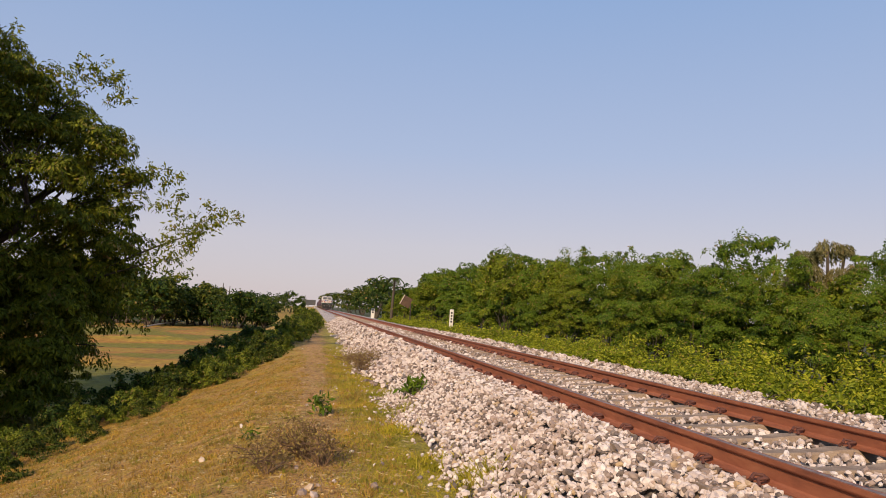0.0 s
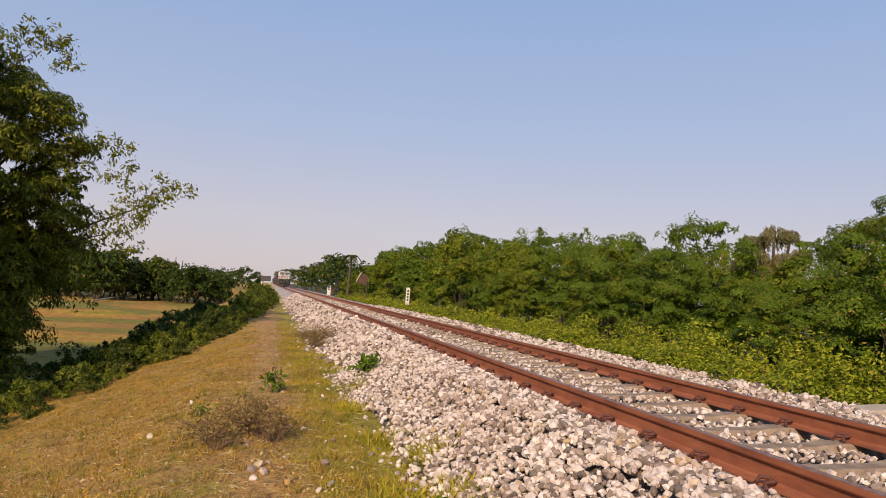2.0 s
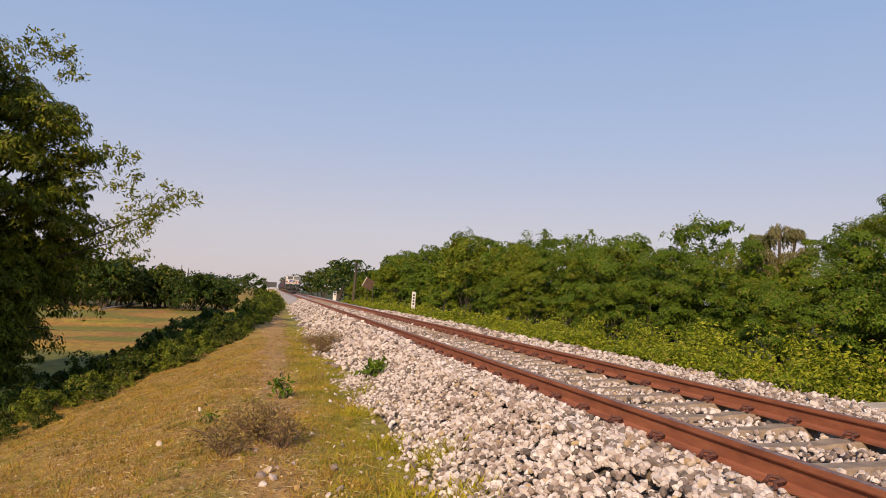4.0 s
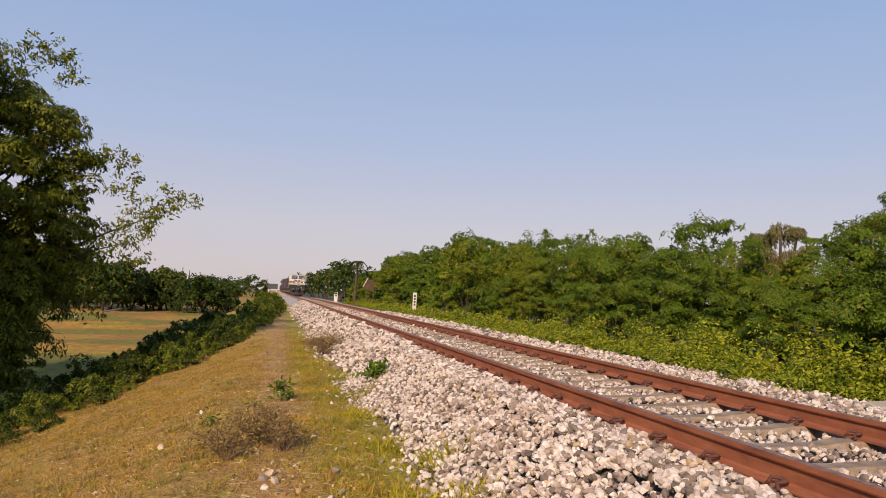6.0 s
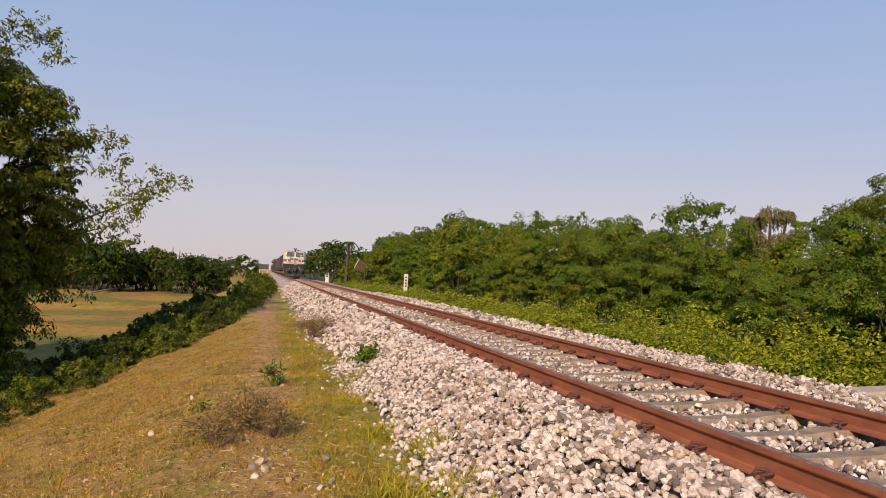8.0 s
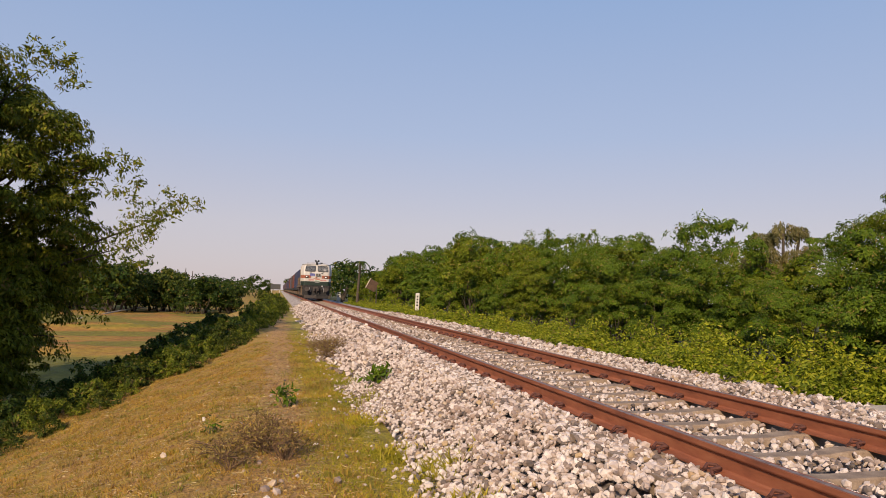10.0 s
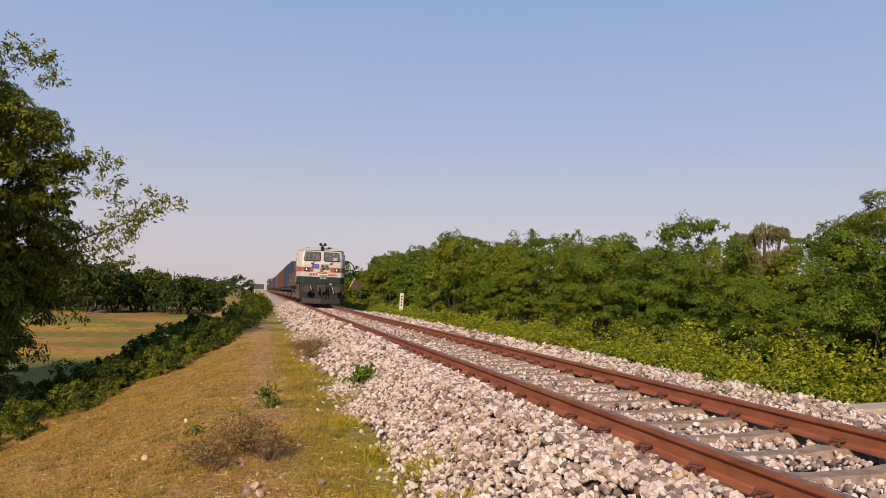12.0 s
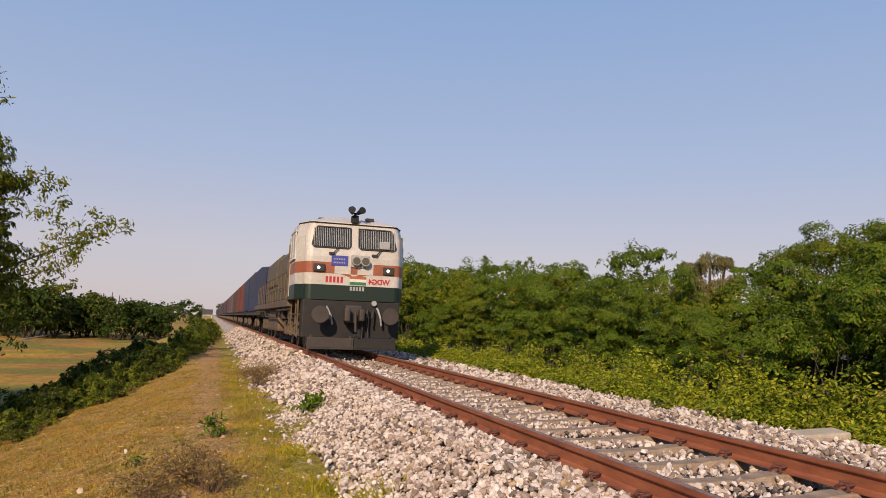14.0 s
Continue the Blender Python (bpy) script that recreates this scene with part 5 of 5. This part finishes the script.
def build_wagons():
    body_len = 13.5
    bm = bmesh.new()
    prof = [(-1.5, 1.28), (-1.5, 3.42), (-1.22, 3.72), (-0.4, 3.84), (0.4, 3.84), (1.22, 3.72), (1.5, 3.42), (1.5, 1.28)]
    loft(bm, [[(x, y, z) for x, z in prof] for y in (0, body_len)])
    shell = finish(bm, "wagon_body", M["wblue"])
    bm = bmesh.new()
    box(bm, 1.5, 1.56, -0.045, 0.045, 1.28, 3.42)
    rib = finish(bm, "rib", M["wblue"])
    bm = bmesh.new()
    box(bm, -1.45, 1.45, -0.05, 0.0, 1.3, 3.4)
    box(bm, -0.06, 0.06, -0.10, -0.05, 1.3, 3.6)
    for x in (-1.0, 1.0):
        box(bm, x - 0.05, x + 0.05, -0.10, -0.05, 1.3, 3.5)
    end = finish(bm, "end_wall", M["wblue"])
    bm = bmesh.new()
    box(bm, 1.565, 1.60, 0, 1.9, 1.35, 3.3, 0.01)
    door = finish(bm, "side_door", M["wblue"])
    bm = bmesh.new()
    box(bm, -1.4, 1.4, 0, body_len, 1.02, 1.28)
    box(bm, -0.2, 0.2, -0.45, body_len + 0.45, 0.95, 1.2)
    for s in (-0.98, 0.98):
        cyl(bm, (s, -0.25, 1.08), (0, 1, 0), 0.2, 0.05, 14)
        cyl(bm, (s, -0.12, 1.08), (0, 1, 0), 0.08, 0.24, 10)
    under = finish(bm, "underframe", M["black"])
    frame_mesh, wheel_mesh = bogie_frame_mesh(2.6, [0.3, 2.3]), wheelset_mesh()
    colours = ["wblue", "wred", "wbrown", "wgrey", "wred", "wblue", "wbrown", "wblue", "wred"]
    word = dict(wblue="dark blue", wred="rust red", wbrown="dull brown", wgrey="slate grey")
    meshes = {}
    for c in set(colours):
        meshes[c] = []
        for me in (shell, rib, end, door):
            q = me.copy()
            q.materials[0] = M[c]
            meshes[c].append(q)
    wagons = []
    for k in range(24):
        c = colours[k % 9]
        w = thing("covered_wagon", label=f"{word[c]} covered goods wagon in the train", category="wagon", group="wagons of the train")
        s, r, e, d = meshes[c]
        share("wagon_body", s, w, Matrix())
        share("end_wall", e, w, Matrix())
        share("underframe", under, w, Matrix())
        for side in (0, math.pi):
            turn = Matrix.Rotation(side, 4, "Z")
            for n in range(15 if k < 8 else 0):
                share("rib", r, w, Matrix.Translation((0, 0.2 + n * 0.93, 0)) @ turn)
            share("side_door", d, w, Matrix.Translation((0, 5.8 + (1.9 if side else 0), 0)) @ turn)
        for y in (1.2, 9.7):
            share("bogie_frame", frame_mesh, w, Matrix.Translation((0, y, 0)))
            for a in (0.3, 2.3):
                share("wheelset", wheel_mesh, w, Matrix.Translation((0, y + a, 0.53)))
        wagons.append(w)
    return wagons


# ---- things beside the track ----
def build_posts():
    for (x, y, h, w, lean, n), label in (((7.9, 40.6, 1.46, 0.225, 1.0, 4), "white concrete marker post with dark markings"), ((7.9, 96.3, 1.32, 0.48, 1.5, 2), "broad white distance stone with dark markings")):
        post = thing("marker_post", Matrix.Translation((x, y, -0.46)) @ Euler((0, radians(lean), radians(-8))).to_matrix().to_4x4(), label=label, category="post")
        bm = bmesh.new()
        box(bm, -w / 2, w / 2, -0.06, 0.06, 0, h, 0.025)
        part("shaft", bm, M["postw"], post)
        for k in range(n):
            bm = bmesh.new()
            z = h - 0.2 - k * (0.17 if n > 2 else 0.3)
            box(bm, -w * 0.22, w * 0.22, -0.066, -0.061, z - (0.05 if n > 2 else 0.1), z + (0.05 if n > 2 else 0.1))
            part("marking", bm, M["ink"], post)
    board = thing("trackside_board", Matrix.Translation((7.9, 61, -0.5)) @ Matrix.Rotation(radians(-10), 4, "Z") @ Matrix.Scale(0.98, 4), label="leaning brown square board on a short post", category="sign")
    bm = bmesh.new()
    rod(bm, (0.34, 0.05, 0), (0.36, 0.05, 1.9), 0.045)
    part("post", bm, M["dusk"], board)
    bm = bmesh.new()
    box(bm, -0.42, 0.42, -0.03, 0.03, -0.45, 0.45, 0.008)
    p = part("panel", bm, M["sign"], board, "plain brown back of a board")
    p.matrix_basis = Matrix.Translation((0, 0, 2.1)) @ Matrix.Rotation(radians(27), 4, "Y") @ Matrix.Rotation(radians(8), 4, "X")
    bm = bmesh.new()
    box(bm, -0.50, -0.421, -0.035, 0.035, -0.46, 0.46)
    part("edge", bm, M["slab"], p)
    far = thing("far_sign", Matrix.Translation((-0.5, 112, -0.9)), label="dark sign board on posts beside the line", category="sign")
    bm = bmesh.new()
    box(bm, -0.75, 0.75, -0.04, 0.04, 1.85, 2.65, 0.01)
    part("panel", bm, M["signdark"], far)
    for x in (-0.6, 0.6):
        bm = bmesh.new()
        rod(bm, (x, 0.06, 0), (x, 0.06, 2.6), 0.05)
        part("post", bm, M["postw"], far)
    bm = bmesh.new()
    box(bm, -0.36, 0.36, -0.16, 0.16, -0.1, 0.09, 0.025)
    ob = new("concrete_slab", finish(bm, "concrete_slab", M["slab"]))
    ob.matrix_basis = pose(7.5, 7.25, -0.33, 4, -3, -4)
    tagged(ob, "pale broken concrete slab lying in the ballast", "slab")


def twig_bush(name, x, y, z, r, h, n, mat, leafmat, leaves, rng, leaf, label):
    """A low bush: thin branching twigs with sparse leaves."""
    ob = thing(name, Matrix.Translation((x, y, z)), label=label, category="bush")
    bm = bmesh.new()
    tips = []
    for k in range(n):
        a, e = rng.uniform(0, 6.28), rng.uniform(0.15, 1.0)
        b = Vector((math.cos(a) * r * e, math.sin(a) * r * e, h * (1.15 - 0.6 * e) * rng.uniform(0.6, 1)))
        mid = b * 0.5 + Vector((rng.normal() * 0.06, rng.normal() * 0.06, 0.04))
        rod(bm, (rng.normal() * 0.03, rng.normal() * 0.03, -0.03), mid, 0.005, 4)
        rod(bm, mid, b, 0.0035, 4)
        for j in range(3):
            c = mid.lerp(b, rng.uniform(0.2, 1)) + Vector((rng.normal(), rng.normal(), rng.normal() * 0.5)) * r * 0.16
            rod(bm, mid.lerp(b, rng.uniform(0, 0.8)), c, 0.0028, 3)
            tips.append(c)
        tips.append(b)
    part("brushwood", bm, M[mat], ob)
    tips = np.array(tips)
    at = tips[rng.integers(0, len(tips), leaves)] + rng.normal(size=(leaves, 3)) * 0.05
    at[:, 2] = np.maximum(at[:, 2], 0.0)
    le = leaf * rng.uniform(0.6, 1.3, leaves)
    me = leaf_mesh("foliage", rng, at, rng.normal(size=(leaves, 3)) + [0, 0, 0.1], le, le * 0.42, M[leafmat])
    lv = new("foliage", me)
    lv.parent = ob
    return ob


def build_small_plants():
    rng = np.random.default_rng(61)
    g = lambda x, y: float(ground_z(x, y))
    for x, y, r, h, n in ((-0.02, 8.1, 0.46, 0.44, 40), (0.18, 7.7, 0.32, 0.34, 26), (-0.45, 8.0, 0.40, 0.30, 26), (-0.1, 8.7, 0.35, 0.42, 20), (-0.35, 7.4, 0.3, 0.2, 16), (-0.9, 5.3, 0.3, 0.16, 26), (1.5, 19.4, 0.75, 0.50, 80), (1.3, 18.2, 0.5, 0.36, 44), (1.25, 20.8, 0.55, 0.4, 40)):
        twig_bush("dry_bush", x, y, max(g(x, y), float(bed_z(x)) if x > 1 else -9), r, h, n, "twig", "withered", int(n * 13), rng, 0.042, "dry brown twiggy bush on the bank")
    for x, y, r, h, n, le in ((0.19, 10.9, 0.16, 0.36, 9, 0.11), (1.72, 12.0, 0.28, 0.20, 12, 0.13), (-0.75, 9.6, 0.07, 0.12, 6, 0.06), (1.9, 12.3, 0.2, 0.16, 8, 0.10), (1.35, 5.0, 0.14, 0.10, 7, 0.06),
                              (7.35, 8.9, 0.25, 0.22, 10, 0.12), (7.3, 10.1, 0.2, 0.2, 10, 0.12)):
        z = max(g(x, y), float(bed_z(x)) if 1 < x < 8 else -9)
        twig_bush("seedling", x, y, z, r, h, n, "cane", "hedge" if x < 3 else "weed", n * 8, rng, le, "small green broad-leaved plant on the bank")
    # pale stones lying in the grass
    for k, (x, y, s) in enumerate(((0.06, 6.5, 0.06), (0.10, 6.2, 0.05), (0.0, 6.35, 0.04), (0.02, 6.05, 0.035), (0.14, 6.6, 0.03), (-0.75, 5.6, 0.07), (-0.62, 5.5, 0.05), (0.62, 6.4, 0.05), (-1.1, 6.2, 0.045), (-1.2, 9.0, 0.05), (-0.9, 10.5, 0.045), (0.0, 12.2, 0.05))):
        me = stones_mesh("rock", rng, np.zeros((1, 3)), np.array([s]))
        ob = new("rock", me)
        ob.matrix_basis = Matrix.Translation((x, y, g(x, y) + s * 0.25))
        tagged(ob, "pale rock half sunk in the dry grass", "rock", group="rocks in the grass")


def build_palm(x, y, height, r, name, mat, label, fronds=16):
    rng = np.random.default_rng(int(x * 10))
    base = float(ground_z(x, y))
    ob = thing(name, Matrix.Translation((x, y, base)), label=label, category="tree")
    bm = bmesh.new()
    rings = []
    for s in np.linspace(0, 1, 8):
        w = 0.16 - 0.06 * s
        rings.append([(math.cos(a) * w + 0.2 * s * s, math.sin(a) * w, s * height) for a in np.linspace(0, 6.283, 9)[:-1]])
    loft(bm, rings)
    part("trunk", bm, M["bark"], ob, smooth=True)
    at, way = [], []
    for k in range(fronds):
        a = k * 2.4 + rng.uniform(-0.3, 0.3)
        for s in np.linspace(0.05, 1, 46):
            p = np.array([0.2 + math.cos(a) * r * s, math.sin(a) * r * s, height + r * (0.75 * s - 1.35 * s * s) * rng.uniform(0.96, 1.04)])
            for d in (-1, 1):
                at.append(p)
                way.append((-math.sin(a) * d * 0.6 + math.cos(a) * 0.4, math.cos(a) * d * 0.6 + math.sin(a) * 0.4, -0.7))
    at, way = np.array(at), np.array(way)
    le = r * 0.26 * rng.uniform(0.7, 1.2, len(at))
    lv = new("fronds", leaf_mesh("fronds", rng, at, way, le, le * 0.13, M[mat]))
    lv.parent = ob


def build_draped_tree():
    """A tree smothered in hanging, withered creeper."""
    rng = np.random.default_rng(71)
    x, y = 14.5, 18.06
    gz = float(ground_z(x, y))
    ob = thing("draped_tree", Matrix.Translation((x, y, gz)), label="tree draped in hanging brownish withered creeper", category="tree")
    # heads of creeper hung over the bare limbs: across, depth, top height, radius
    heads = ((0.0, 0.0, 3.45, 0.36), (0.46, 0.1, 3.34, 0.22), (-0.62, -0.1, 3.12, 0.26), (-0.30, 0.2, 3.16, 0.2), (-0.42, -0.25, 2.74, 0.34), (0.28, -0.2, 2.62, 0.32), (0.75, 0.0, 2.80, 0.26), (-0.85, 0.1, 2.5, 0.3), (0.0, -0.3, 2.3, 0.4))
    bm = bmesh.new()
    for u, w, top, r in heads:
        q = Vector((u * 0.78 + w * 0.62, -u * 0.62 + w * 0.78, top - gz - r))
        loft(bm, [[(q.x * s ** 1.5 + math.cos(a) * (0.12 - 0.085 * s), q.y * s ** 1.5 + math.sin(a) * (0.12 - 0.085 * s), s * q.z) for a in np.linspace(0, 6.283, 7)[:-1]] for s in np.linspace(0, 1, 7)])
    part("trunk", bm, M["bark"], ob, smooth=True)
    at, way = [], []
    for u, w, top, r in heads:
        c = np.array([u * 0.78 + w * 0.62, -u * 0.62 + w * 0.78, top - gz - r])
        for k in range(int(260 * r)):
            d = unit(rng.normal(size=3))
            d[2] = abs(d[2])
            p = c + d * r * rng.uniform(0.85, 1.08)
            for s in range(int(rng.integers(4, 9 + int(22 * r)))):
                at.append(p + [rng.normal() * 0.02, rng.normal() * 0.02, -0.03 * s])
                way.append((rng.normal() * 0.5 + d[0], rng.normal() * 0.5 + d[1], -1.0))
    at, way = np.array(at), np.array(way)
    lv = new("creeper", leaf_mesh("creeper", rng, at, way, 0.10 * rng.uniform(0.6, 1.4, len(at)), 0.045, M["vine"], way * [1, 1, 0] + [0, 0, 0.25]))
    lv.parent = ob


POLE = (-22.1, 88.0, -23.0, 134.0)


def build_field_things():
    """Bare trunks at the edge of the fields and a pale pole lying in the grass."""
    for x, y, h in ((-15.4, 125, 7.3), (-14.3, 125, 6.9), (-16.6, 126, 6.2), (-12.9, 124, 5.6)):
        bm = bmesh.new()
        loft(bm, [[(math.cos(a) * (0.13 - 0.07 * s) + 0.1 * s * s, math.sin(a) * (0.13 - 0.07 * s), s * h) for a in np.linspace(0, 6.283, 8)[:-1]] for s in np.linspace(0, 1, 5)])
        ob = new("bare_trunk", finish(bm, "bare_trunk", M["bark"]))
        ob.matrix_basis = Matrix.Translation((x, y, float(ground_z(x, y)) - 0.1))
        tagged(ob, "bare slender tree trunk at the field edge", "trunk", group="bare trunks")
    bm = bmesh.new()
    ax, ay, bx, by = POLE
    tube(bm, [(ax, ay, float(ground_z(ax, ay)) + 0.12), ((ax + bx) / 2, (ay + by) / 2, float(ground_z((ax + bx) / 2, (ay + by) / 2)) + 0.35), (bx, by, float(ground_z(bx, by)) + 0.5)], 0.11, 8)
    tagged(new("fallen_pole", finish(bm, "fallen_pole", M["slab"])), "pale bamboo pole lying across the field", "pole")


build_field_things()
build_posts()
build_small_plants()
build_palm(7.6, 70, 4.6, 1.0, "palm_tree", "dark", "small palm with drooping dark fronds", 11)
for px, py, size in ((8.2, 71.5, 0.62), (7.7, 73.0, 0.55), (8.9, 68.0, 0.7)):
    copy_thing(next(o for o in scene.objects if o.name == "shrub"), at_ground(px, py, size, px * 3))
build_draped_tree()
loco = build_loco()
wagons = build_wagons()
build_stones(bed)


def front_y(t):
    """Where the locomotive's front stands along the track."""
    return 20.0 + 14.1 * (14.0 - t)


def motions():
    times = [0, 0.1, 0.2, 0.5] + [k * 0.5 for k in range(2, 28)] + [13.8, 13.9, 14.0]
    walk(loco, [(t, pose(TRACK_X + 0.04, front_y(t), 0)) for t in times])
    for k, w in enumerate(wagons):
        walk(w, [(t, pose(TRACK_X, front_y(t) + 20.9 + k * WAGON_PITCH, 0)) for t in times])
    steps = [k / 30 for k in range(421)]
    for wheel, y in WHEELS:
        walk(wheel, [(t, pose(0, y, 0.53, math.degrees(14.1 * t / 0.53) % 360, 0, 0)) for t in steps])


motions()
